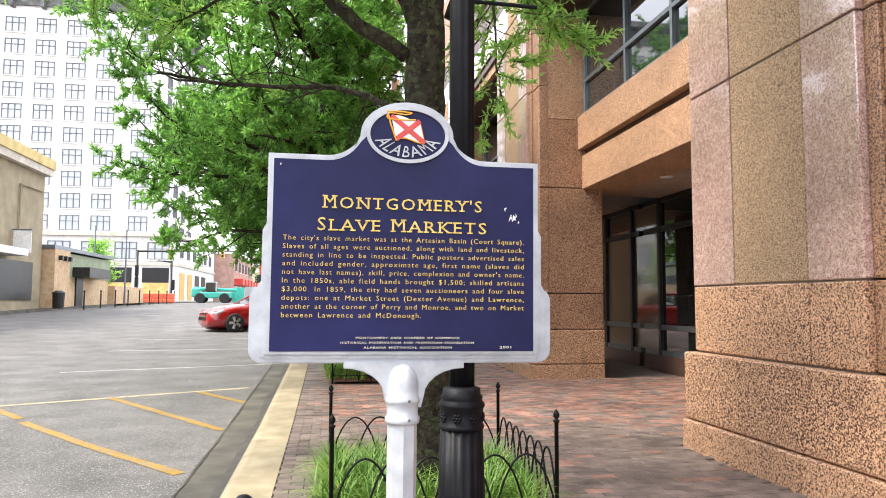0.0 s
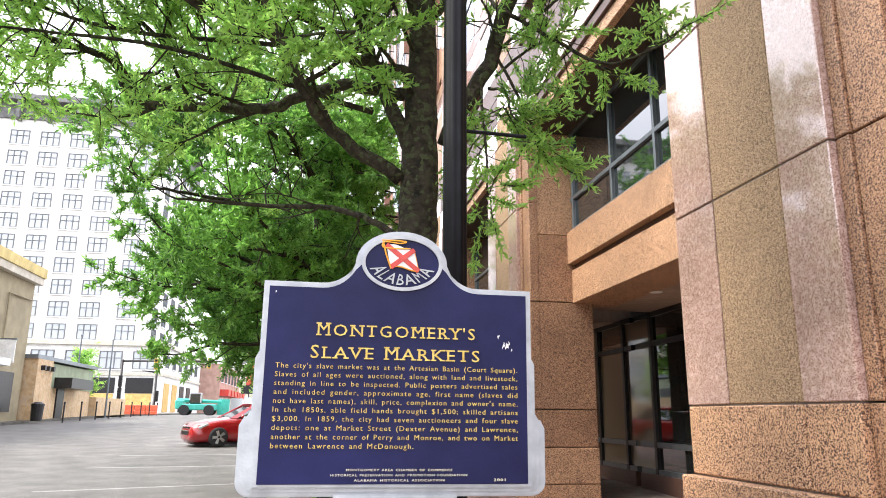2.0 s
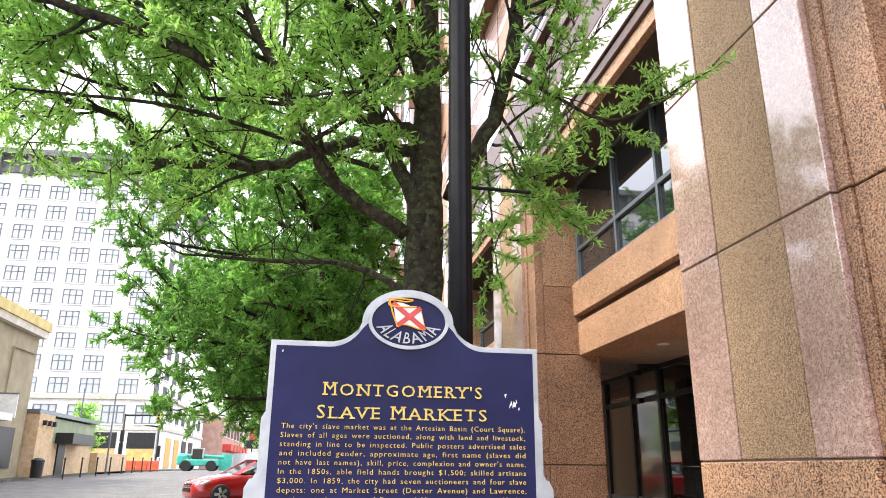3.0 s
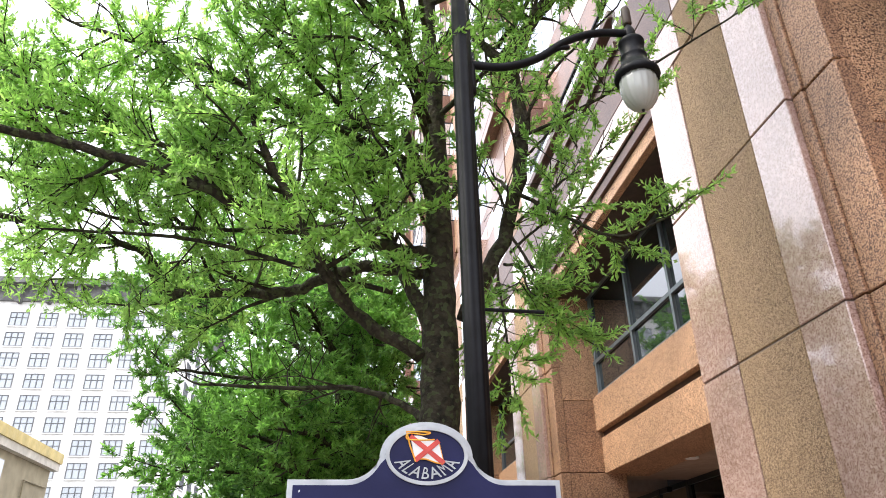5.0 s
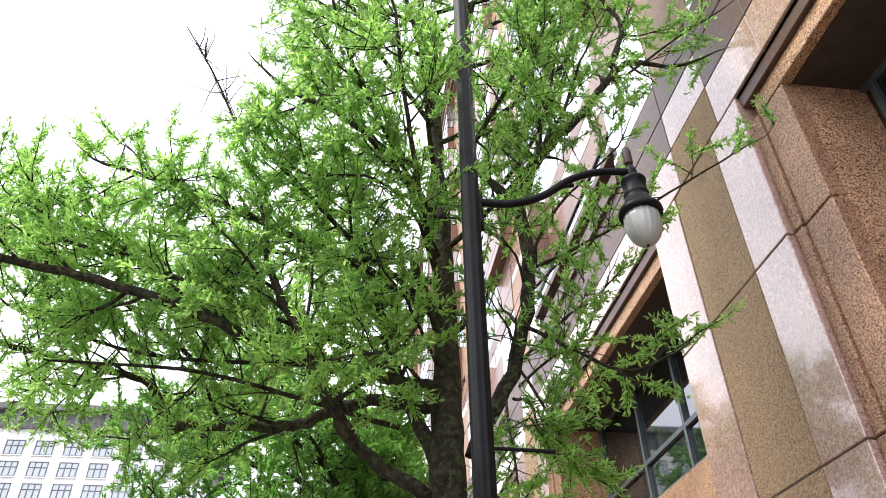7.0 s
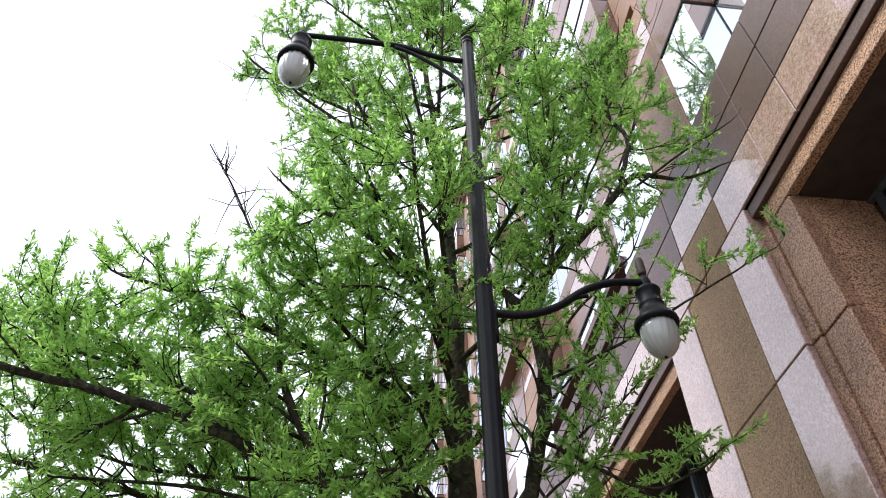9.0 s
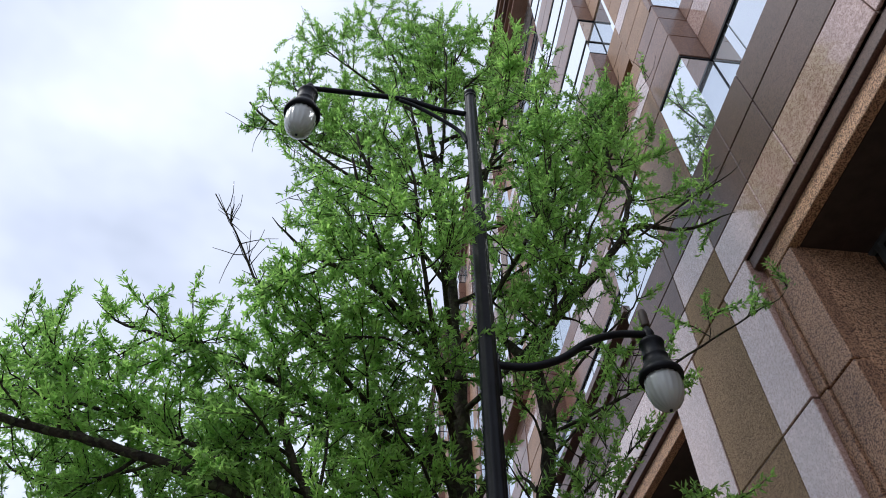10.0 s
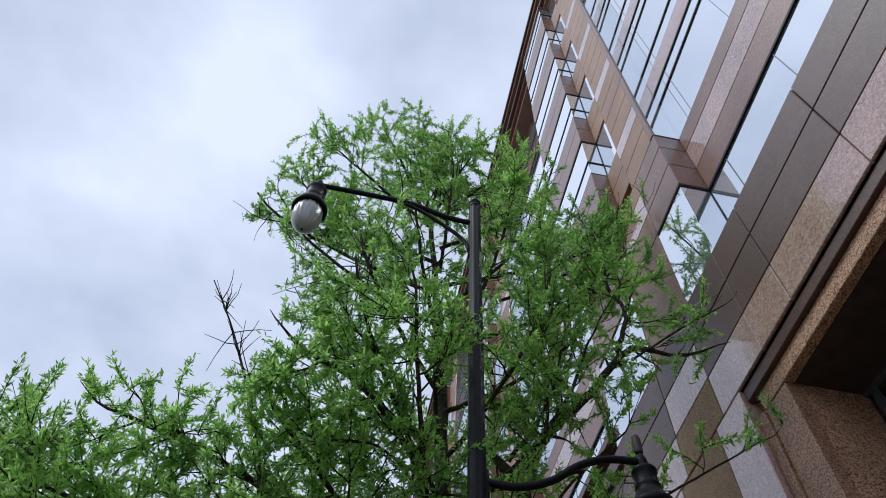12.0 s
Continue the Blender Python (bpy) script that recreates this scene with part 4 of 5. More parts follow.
g1 = Grower(11, near_keep)
TX, TY = 0.68, 4.8
bm_t = g1.wood
trunk_pts = [(TX, TY, -0.05), (TX - 0.01, TY, 0.5), (TX - 0.03, TY, 1.6), (0.65, 4.8, 2.6), (0.66, 4.8, 3.3), (0.67, 4.8, 4.1), (0.68, 4.85, 5.25), (0.64, 4.9, 6.4), (0.6, 4.9, 7.6), (0.47, 4.9, 9.0), (0.3, 4.85, 10.6)]
sp = spline(trunk_pts, 5)
add_tube(bm_t, [p + g1.unit() * 0.012 for p in sp], [float(np.interp(q.z, (0, 0.5, 2.6, 3.3, 4.1, 5.25, 6.4, 7.6, 9, 10.6), (0.25, 0.175, 0.15, 0.138, 0.11, 0.082, 0.066, 0.055, 0.043, 0.033))) for q in sp], 16)
g1.limb([(0.52, 4.78, 3.1), (0.02, 4.7, 3.4), (-0.2, 4.5, 3.63), (-0.43, 4.4, 4.03), (-0.7, 4.2, 4.5)], 0.075, 0.03, leafy=0.85, start=0.3)
g1.limb([(0.63, 4.8, 3.3), (0.36, 4.9, 3.93), (0.22, 5.0, 4.38), (0.07, 5.1, 4.95), (-0.1, 5.2, 5.5)], 0.085, 0.035, leafy=0.8, start=0.35)
g1.limb([(0.58, 4.8, 3.95), (0.1, 4.7, 4.0), (-0.35, 4.6, 4.07), (-0.8, 4.38, 4.09), (-1.29, 4.3, 4.26), (-1.93, 4.2, 4.4), (-2.56, 4.1, 4.48), (-3.3, 4.0, 4.6)], 0.075, 0.025, every=0.16, reach=(0.5, 1.15), start=0.22, lift=0.3)
g1.limb([(0.54, 4.9, 3.84), (0.0, 5.2, 4.0), (-0.5, 5.6, 3.95), (-0.92, 5.8, 4.0), (-1.75, 6.2, 4.17), (-1.98, 6.2, 4.54), (-2.34, 6.1, 4.62), (-3.37, 6.0, 4.82), (-4.3, 6.0, 5.1)], 0.075, 0.025, every=0.19, reach=(0.6, 1.2), leafy=0.9, start=0.25, lift=0.2)
g1.limb([(0.6, 4.8, 4.6), (0.0, 4.6, 4.9), (-0.7, 4.4, 5.1), (-1.3, 4.3, 5.3), (-1.9, 4.2, 5.45)], 0.05, 0.02, every=0.14, reach=(0.45, 0.9), start=0.2)
g1.limb([(0.6, 4.85, 5.0), (0.0, 5.2, 5.3), (-0.8, 5.4, 5.6), (-1.5, 5.5, 5.7)], 0.05, 0.02, every=0.15, start=0.2)
g1.limb([(0.6, 4.75, 5.2), (0.3, 4.3, 5.6), (-0.2, 3.9, 5.9), (-0.7, 3.7, 6.0)], 0.045, 0.02, every=0.14, start=0.25)
g1.limb([(0.65, 4.8, 2.5), (0.44, 5.0, 2.78), (0.05, 5.3, 3.0), (-0.5, 5.6, 3.08), (-1.17, 5.8, 3.16)], 0.045, 0.012, every=0.2, reach=(0.3, 0.7), leafy=0.12, start=0.3, twigs=8)
# limbs on the building's side
g1.limb([(0.85, 4.8, 3.4), (1.15, 4.6, 4.01), (1.34, 4.5, 4.8), (1.29, 4.4, 5.39), (1.2, 4.4, 5.65)], 0.085, 0.058, every=0.4, reach=(0.4, 0.8), leafy=0.55, start=0.3, twigs=7)
g1.limb([(1.22, 4.4, 5.6), (1.58, 4.2, 6.15), (1.95, 4.1, 6.55), (2.37, 4.0, 7.13), (2.63, 3.9, 7.09)], 0.078, 0.024, every=0.26, reach=(0.35, 0.8), leafy=0.7, start=0.15, twigs=8)
g1.limb([(2.27, 4.0, 7.1), (2.48, 4.0, 7.78), (2.41, 4.1, 8.46), (2.5, 4.1, 9.2), (2.5, 4.2, 10.0)], 0.04, 0.012, every=0.13, reach=(0.4, 0.9), start=0.1)
g1.limb([(1.25, 4.5, 4.4), (1.6, 4.35, 4.1), (1.95, 4.25, 3.9), (2.3, 4.1, 4.0)], 0.025, 0.008, every=0.17, reach=(0.25, 0.5), start=0.3, twigs=13, lift=-0.1)
g1.limb([(1.3, 4.5, 4.9), (1.8, 4.1, 5.0), (2.4, 3.8, 5.3), (3.0, 3.5, 5.6)], 0.022, 0.007, every=0.22, reach=(0.2, 0.45), leafy=0.9, start=0.3, twigs=11)
g1.limb([(1.2, 4.6, 4.1), (1.4, 4.5, 3.6), (1.45, 4.4, 3.3)], 0.018, 0.007, every=0.16, reach=(0.2, 0.4), start=0.4, twigs=13, lift=-0.25)
g1.limb([(2.4, 4.0, 7.0), (2.8, 3.7, 7.2), (3.15, 3.4, 7.3)], 0.02, 0.007, every=0.22, reach=(0.2, 0.4), leafy=0.85, twigs=11)
g1.limb([(0.58, 4.68, 3.75), (0.25, 4.3, 3.95), (0.0, 4.1, 3.85), (-0.3, 3.95, 3.7)], 0.025, 0.008, every=0.15, reach=(0.25, 0.5), start=0.3, twigs=13, lift=-0.05)
g1.limb([(0.58, 4.68, 4.1), (0.3, 4.25, 4.4), (0.1, 4.0, 4.5)], 0.022, 0.008, every=0.15, reach=(0.25, 0.5), start=0.3, twigs=13)
g1.limb([(0.6, 4.7, 4.9), (0.35, 4.2, 5.2), (0.0, 3.9, 5.3), (-0.4, 3.8, 5.2)], 0.025, 0.008, every=0.14, reach=(0.3, 0.6), start=0.3, twigs=12)
for a, c, r in (((0.62, 4.8, 4.45), (0.38, 4.65, 5.05), 0.042), ((0.3, 4.88, 4.3), (0.08, 4.8, 4.72), 0.032), ((0.72, 4.85, 4.5), (0.9, 4.8, 4.68), 0.035)):
    a, c = Vector(a), Vector(c)
    add_tube(g1.wood, [a, a.lerp(c, 0.35) + Vector((0.02, 0, -0.02)), a.lerp(c, 0.8), c], [r * 1.25, r, r * 0.92, r * 0.85], 9)
g1.limb([(1.1, 4.65, 3.9), (1.08, 4.5, 3.5), (1.07, 4.35, 3.15), (1.06, 4.3, 2.9)], 0.016, 0.006, every=0.13, reach=(0.15, 0.35), start=0.25, twigs=13, lift=-0.3)
g1.limb([(-0.35, 4.6, 4.07), (-1.2, 4.6, 4.6), (-2.2, 4.6, 4.95), (-3.2, 4.7, 5.25)], 0.035, 0.012, every=0.15, reach=(0.45, 0.9), start=0.3, lift=0.25)
g1.limb([(-0.92, 5.8, 4.0), (-1.7, 5.6, 4.7), (-2.6, 5.4, 5.2), (-3.7, 5.2, 5.6)], 0.035, 0.012, every=0.16, reach=(0.45, 0.9), start=0.3, lift=0.25)
g1.limb([(1.29, 4.4, 5.4), (1.5, 4.2, 6.2), (1.45, 4.0, 6.9), (1.6, 3.95, 7.5)], 0.03, 0.01, every=0.16, reach=(0.35, 0.7), start=0.25, twigs=11)
g1.limb([(1.3, 4.45, 4.9), (1.55, 4.3, 5.4), (1.9, 4.2, 5.8), (2.2, 4.1, 6.1)], 0.022, 0.008, every=0.18, reach=(0.25, 0.55), start=0.3, twigs=11)
for tip, mid in (((-2.7, 4.4, 5.2), (-1.6, 4.5, 4.7)), ((-2.3, 4.9, 4.1), (-1.2, 4.9, 4.05)), ((-3.0, 5.2, 4.75), (-1.8, 5.3, 4.4))):
    root = Vector((0.3, 4.75, min(tip[2], 4.6) - 0.5))
    g1.limb([root, Vector(mid), Vector(tip)], 0.03, 0.01, every=0.2, reach=(0.4, 0.85), start=0.35, twigs=10, lift=0.2)
for tip in ((2.6, 4.2, 9.6), (1.7, 3.9, 7.2)):
    root = Vector((1.2, 4.5, tip[2] - 1.3))
    g1.limb([root, root.lerp(Vector(tip), 0.5) + Vector((0.1, 0, -0.1)), Vector(tip)], 0.03, 0.01, every=0.2, reach=(0.35, 0.75), start=0.3, leafy=0.8, twigs=10)
for root, tip in (((1.22, 4.55, 4.1), (1.85, 4.3, 4.6)), ((1.2, 4.6, 3.9), (1.6, 4.4, 4.15)), ((1.33, 4.5, 4.7), (1.75, 4.35, 5.05)), ((1.2, 4.6, 4.0), (1.0, 4.3, 4.4)), ((1.3, 4.5, 4.8), (1.05, 4.3, 5.1)), ((1.15, 4.6, 3.8), (1.25, 4.35, 3.5))):
    root, tip = Vector(root), Vector(tip)
    g1.limb([root, root.lerp(tip, 0.5) + Vector((0.03, -0.02, 0.06)), tip], 0.018, 0.007, every=0.16, reach=(0.2, 0.42), start=0.3, leafy=0.9, twigs=10, lift=0.0)
# upper crown round the leader
UP = [(5.6, -0.9, 3.9), (5.8, 0.2, 3.5), (6.2, 1.6, 4.0), (6.6, -0.3, 3.7), (6.9, 1.3, 3.8), (7.2, 0.3, 3.6), (7.6, 1.9, 4.5), (7.9, -0.4, 4.0), (8.2, 1.0, 3.8),
      (8.6, 2.3, 4.4), (8.7, 0.1, 4.0), (9.0, -1.2, 4.6), (9.3, 1.5, 4.2), (9.6, -1.7, 4.7), (9.8, 2.6, 4.4), (10.1, 0.5, 4.2), (10.3, -1.2, 4.9), (10.7, 1.7, 4.5)]
for k, (z, x, y) in enumerate(UP):
    zb = min(10.2, z - 0.9)
    t0 = Vector((0.64 - 0.03 * (zb - 5), 4.88, zb))
    t1 = Vector((x, y, z))
    mid = t0.lerp(t1, 0.5) + Vector((0, 0, -0.12))
    g1.limb([t0, mid, t1, t1 + (t1 - mid) * 0.5 + Vector((0, 0, 0.35))], 0.04, 0.012, every=0.155 if x < 1.2 else 0.22, reach=(0.45, 0.95), leafy=0.98 if x < 1.2 else 0.8, start=0.3, twigs=11)
for x, y, z in ((-0.7, 4.7, 13.2), (0.1, 4.8, 12.8), (0.9, 4.7, 12.6), (1.5, 4.6, 12.2), (-1.3, 4.6, 11.7), (0.4, 4.3, 11.8)):
    g1.limb([(0.3, 4.85, 10.3), (0.3 + (x - 0.3) * 0.45, 4.8, 10.3 + (z - 10.3) * 0.5), (x, y, z)], 0.04, 0.012, every=0.17, reach=(0.4, 0.85), start=0.25, lift=0.5, twigs=11)
# bare dead twig
dead = [(-1.15, 4.6, 6.1), (-1.38, 4.6, 6.62), (-1.65, 4.5, 7.13), (-2.0, 4.5, 7.75)]
add_tube(g1.wood, spline(dead, 4), [0.017 - 0.0009 * i for i in range(13)], 5, False)
for k in range(26):
    i = g1.r.randint(3, 10)
    q = spline(dead, 4)[i]
    add_tube(g1.wood, g1.path(q, (g1.unit() * 0.8 + Vector((-0.2, 0, 0.5))).normalized(), g1.r.uniform(0.2, 0.5), 0.3, 3), [0.007, 0.0055, 0.004, 0.003], 3, False)
make_tree("oak_tree", "willow oak with furrowed trunk and loose bright green spring crown", (TX, TY, 0), g1, 19, 0.061, M_LEAF, 3)


def street_tree(x, y, seed, spread, top, per, length):
    g = Grower(seed, lambda p: p.x < 1.5 and p.z > rise(p.y) + 1.7)
    z0 = rise(y)
    lead = spline([(x, y, z0 - 0.1), (x, y, z0 + 1.5), (x - 0.1, y + 0.1, z0 + 3), (x - 0.3, y, z0 + 5), (x - 0.3, y, z0 + 7)], 4)
    add_tube(g.wood, lead, [0.28 - 0.013 * i for i in range(len(lead))], 12)
    r = g.r
    for i in range(62):
        a = r.uniform(0, 2 * math.pi)
        zb = r.uniform(1.9, 6.8)
        f = math.sin(math.pi * min(1, (zb - 1.2) / (top - 1.4))) ** 0.6
        L = spread * f * r.uniform(0.75, 1.1) * (0.3 if math.cos(a) > 0.1 else 1.0)
        d = Vector((math.cos(a), math.sin(a), r.uniform(0.05, 0.5)))
        s = Vector((x - 0.15, y, z0 + zb))
        g.limb([s, s + d * L * 0.4 + Vector((0, 0, 0.2)), s + d * L * 0.75, s + d * L + Vector((0, 0, -0.15))], 0.07, 0.02, every=0.24, reach=(0.6, 1.4), start=0.25, twigs=9, seg=6)
    return make_tree("oak_tree", "denser dark green street oak farther along the brick pavement", (x, y, z0), g, per, length, M_LEAF_FAR, seed)


street_tree(0.2, 13.2, 21, 4.35, 9.0, 15, 0.1)
street_tree(0.3, 21.0, 22, 4.0, 8.6, 8, 0.14)

# ---- tree pits: low hoop fence, mulch, grass ----
M_MULCH = surface("red_brown_mulch", (0.09, 0.035, 0.02), (0.2, 0.085, 0.05), scale=30, rough=0.95, bump=1.0, fine=60, bump_dist=0.03)


def grass_material():
    m = bpy.data.materials.new("green_liriope_blade")
    n, l, b = nodes_of(m)
    g = n.new("ShaderNodeNewGeometry")
    r = n.new("ShaderNodeValToRGB")
    r.color_ramp.elements[0].color = (0.07, 0.2, 0.025, 1)
    r.color_ramp.elements[1].color = (0.28, 0.42, 0.08, 1)
    e = r.color_ramp.elements.new(0.93)
    e.color = (0.26, 0.43, 0.075, 1)
    r.color_ramp.elements[2].color = (0.62, 0.56, 0.2, 1)
    l.new(g.outputs["Random Per Island"], r.inputs["Fac"])
    l.new(r.outputs["Color"], b.inputs["Base Color"])
    b.inputs["Roughness"].default_value = 0.45
    return m


M_GRASS = grass_material()


def tree_pit(x0, x1, y0, y1, seed, blades, hoops=True):
    z0 = rise((y0 + y1) / 2)
    rnd = random.Random(seed)
    bm = bmesh.new()
    nx, ny = 10, 10
    grid = [[bm.verts.new((x0 + (x1 - x0) * i / nx, y0 + (y1 - y0) * j / ny, z0 + 0.01 + (0 if i in (0, nx) or j in (0, ny) else rnd.uniform(0.02, 0.06)))) for j in range(ny + 1)] for i in range(nx + 1)]
    for i in range(nx):
        for j in range(ny):
            bm.faces.new((grid[i][j], grid[i + 1][j], grid[i + 1][j + 1], grid[i][j + 1]))
    tagged(finish("mulch_bed", bm, M_MULCH), "red-brown mulch bed round the tree", "mulch", kind="stuff")
    rg = np.random.default_rng(seed)
    verts, faces = [], []
    heads = [(rg.uniform(x0 - 0.04, x1 - 0.1), rg.uniform(y0 + 0.05, y1 - 0.05)) for _ in range(blades // 60)]
    for hx, hy in heads:
        if (hx - (x0 + x1) / 2) ** 2 + (hy - (y0 + y1) / 2) ** 2 < 0.07:
            continue
        for _ in range(60):
            a = rg.uniform(0, 2 * math.pi)
            L, w = rg.uniform(0.26, 0.5), rg.uniform(0.005, 0.0095)
            out = rg.uniform(0.4, 1.15)
            bx, by = hx + rg.normal(0, 0.035), hy + rg.normal(0, 0.035)
            i0 = len(verts)
            for k in range(5):
                t = k / 4
                r = L * out * (t ** 1.5) * 0.75
                z = z0 + 0.03 + L * (t - 0.66 * out * t * t)
                ww = w * (1 - t * 0.85)
                px, py = bx + math.cos(a) * r, by + math.sin(a) * r
                verts += [(px - math.sin(a) * ww, py + math.cos(a) * ww, z), (px + math.sin(a) * ww, py - math.cos(a) * ww, z)]
            for k in range(4):
                q = i0 + 2 * k
                faces.append((q, q + 1, q + 3, q + 2))
    me = bpy.data.meshes.new("grass")
    me.from_pydata(verts, [], faces)
    me.materials.append(M_GRASS)
    tagged(new("grass", me), "tufts of green liriope grass in the tree pit", "grass", kind="stuff")
    fence = empty("hoop_fence", (x0, y0, z0))
    tagged(fence, "low black wrought-iron hoop fence round a tree pit", "fence", "tree pit fences")
    W, D = x1 - x0, y1 - y0
    for px, py in ((0, 0), (W, 0), (0, D), (W, D)):
        bm = add_lathe(bmesh.new(), [(0.013, -0.05), (0.013, 0.63), (0.02, 0.635), (0.02, 0.645), (0.008, 0.65), (0.018, 0.665), (0.02, 0.68), (0.012, 0.695), (0.003, 0.71)], 10, (px, py, 0))
        part("post", bm, M_BLACK, fence, "", True)
    for ax, ay, bx, by in ((0, 0, W, 0), (0, D, W, D), (0, 0, 0, D), (W, 0, W, D)):
        bm = bmesh.new()
        add_tube(bm, [(ax, ay, 0.1), (bx, by, 0.1)], 0.008, 6)
        part("rail", bm, M_BLACK, fence)
        L = math.hypot(bx - ax, by - ay)
        n = max(4, round(L / 0.19))
        for i in range(n - 1):
            s0, s1 = i / n, (i + 2) / n
            pts = []
            for k in range(15):
                u = k / 14
                s = s0 + (s1 - s0) * u
                h = 0.02 + 0.43 * math.sin(math.pi * u) ** 0.55 if 0 < u < 1 else 0.02
                pts.append((ax + (bx - ax) * s, ay + (by - ay) * s, h))
            bm = bmesh.new()
            add_tube(bm, pts, 0.0065, 6)
            part("hoop", bm, M_BLACK, fence, "", True)


tree_pit(0.03, 1.37, 4.05, 5.54, 4, 6600)
tree_pit(0.08, 1.3, 11.2, 13.2, 8, 5000)
bollard = empty("bollard", (-0.47, 4.2, 0))
tagged(bollard, "short black iron bollard with a domed cap beside the kerb", "bollard")
part("shaft", add_lathe(bmesh.new(), [(0.06, -0.02), (0.055, 0.17)], 20), M_BLACK, bollard, "", True)
part("cap", add_lathe(bmesh.new(), [(0.058, 0.165), (0.063, 0.175), (0.062, 0.19), (0.05, 0.215), (0.03, 0.232), (0.006, 0.238)], 20), M_BLACK, bollard, "domed cap", True)

# ---- red saloon car ----
M_CAR = surface("red_car_paint", (0.3, 0.006, 0.009), (0.37, 0.009, 0.012), scale=3, rough=0.2, bump=0.0, stain=0.03, coat=1.0)
M_TYRE = surface("black_tyre_rubber", (0.012, 0.012, 0.012), (0.025, 0.025, 0.025), rough=0.8, bump=0.2)
M_ALLOY = surface("silver_alloy", (0.5, 0.5, 0.5), (0.62, 0.62, 0.62), rough=0.3, metal=0.9, bump=0.0)
M_LAMP = glass_mirror("clear_headlight_glass", (0.55, 0.57, 0.58), 0.08)
car = empty("car")
tagged(car, "red four-door saloon car parked at an angle by the kerb", "car")


def loft(stations, k=12):
    """Body shell from cross-sections: (x along, half width low, half width high, z low, z high)."""
    bm = bmesh.new()
    rings = []
    for x, wl, wh, zl, zh in stations:
        prof = [(-wl * 0.9, zl), (-wl, zl + 0.12), (-wl * 1.01, (zl + zh) / 2), (-wh, zh - 0.07), (-wh * 0.86, zh), (0, zh + 0.025), (wh * 0.86, zh), (wh, zh - 0.07), (wl * 1.01, (zl + zh) / 2), (wl, zl + 0.12), (wl * 0.9, zl)]
        rings.append([bm.verts.new((x, y, z)) for y, z in prof])
    for a, b in zip(rings, rings[1:]):
        n = len(a)
        for i in range(n):
            bm.faces.new((a[i], a[(i + 1) % n], b[(i + 1) % n], b[i]))
    bm.faces.new(rings[0])
    bm.faces.new(list(reversed(rings[-1])))
    bmesh.ops.recalc_face_normals(bm, faces=bm.faces)
    bmesh.ops.subdivide_edges(bm, edges=bm.edges[:], cuts=1, use_grid_fill=True, smooth=0.4)
    return bm


part("body", loft([(2.3, 0.62, 0.55, 0.3, 0.55), (2.22, 0.75, 0.7, 0.22, 0.68), (1.9, 0.87, 0.82, 0.2, 0.80), (1.3, 0.9, 0.86, 0.2, 0.92), (0.7, 0.9, 0.86, 0.2, 0.98), (-0.6, 0.9, 0.86, 0.2, 1.0), (-1.6, 0.9, 0.85, 0.22, 1.02), (-2.1, 0.86, 0.78, 0.25, 1.0), (-2.3, 0.75, 0.65, 0.35, 0.9)]), M_CAR, car, "glossy red bodywork", True)
part("roof", loft([(0.15, 0.6, 0.58, 1.36, 1.42), (-0.3, 0.66, 0.6, 1.38, 1.465), (-0.9, 0.66, 0.6, 1.37, 1.455), (-1.35, 0.6, 0.56, 1.33, 1.40)]), M_CAR, car, "", True)


def quad_plate(pts, t=0.02):
    bm = bmesh.new()
    c = [Vector(p) for p in pts]
    nrm = (c[1] - c[0]).cross(c[2] - c[0]).normalized() * t
    f = [bm.verts.new(p) for p in c]
    k = [bm.verts.new(p - nrm) for p in c]
    bm.faces.new(f)
    bm.faces.new(list(reversed(k)))
    for i in range(len(f)):
        bm.faces.new((f[i], k[i], k[(i + 1) % len(f)], f[(i + 1) % len(f)]))
    bmesh.ops.recalc_face_normals(bm, faces=bm.faces)
    return bm


part("windscreen", quad_plate([(0.98, -0.72, 0.97), (0.98, 0.72, 0.97), (0.12, 0.58, 1.42), (0.12, -0.58, 1.42)]), M_GLASS, car, "dark windscreen")
part("rear_window", quad_plate([(-2.0, 0.66, 1.02), (-2.0, -0.66, 1.02), (-1.33, -0.56, 1.39), (-1.33, 0.56, 1.39)]), M_GLASS, car)
for s in (-1, 1):
    part("side_window", quad_plate([(0.72, s * 0.83, 0.99), (-0.4, s * 0.84, 1.0), (-0.4, s * 0.64, 1.40), (0.1, s * 0.62, 1.38)]), M_GLASS, car)
    part("side_window", quad_plate([(-0.46, s * 0.84, 1.0), (-1.75, s * 0.8, 1.03), (-1.3, s * 0.6, 1.36), (-0.46, s * 0.64, 1.40)]), M_GLASS, car)
    part("pillar", quad_plate([(0.99, s * 0.74, 0.96), (0.72, s * 0.84, 0.97), (0.1, s * 0.63, 1.39), (0.15, s * 0.57, 1.43)], 0.03), M_CAR, car)
    bm = bmesh.new()
    bmesh.ops.create_icosphere(bm, subdivisions=2, radius=0.1)
    bm.transform(pose(0.62, s * 1.0, 1.04) @ Matrix.Diagonal((0.6, 1, 0.7, 1)))
    part("wing_mirror", bm, M_CAR, car, "", True)
    part("headlight", quad_plate([(2.25, s * 0.52, 0.64), (2.05, s * 0.84, 0.66), (1.78, s * 0.91, 0.79), (2.11, s * 0.62, 0.77)], 0.06), M_LAMP, car, "swept clear headlight")
    part("fog_light", quad_plate([(2.27, s * 0.52, 0.34), (2.2, s * 0.72, 0.34), (2.2, s * 0.72, 0.42), (2.27, s * 0.52, 0.42)], 0.03), M_LAMP, car)
    part("tail_light", quad_plate([(-2.28, s * 0.55, 0.8), (-2.1, s * 0.84, 0.8), (-2.1, s * 0.82, 0.95), (-2.27, s * 0.55, 0.95)], 0.04), M_RED, car)
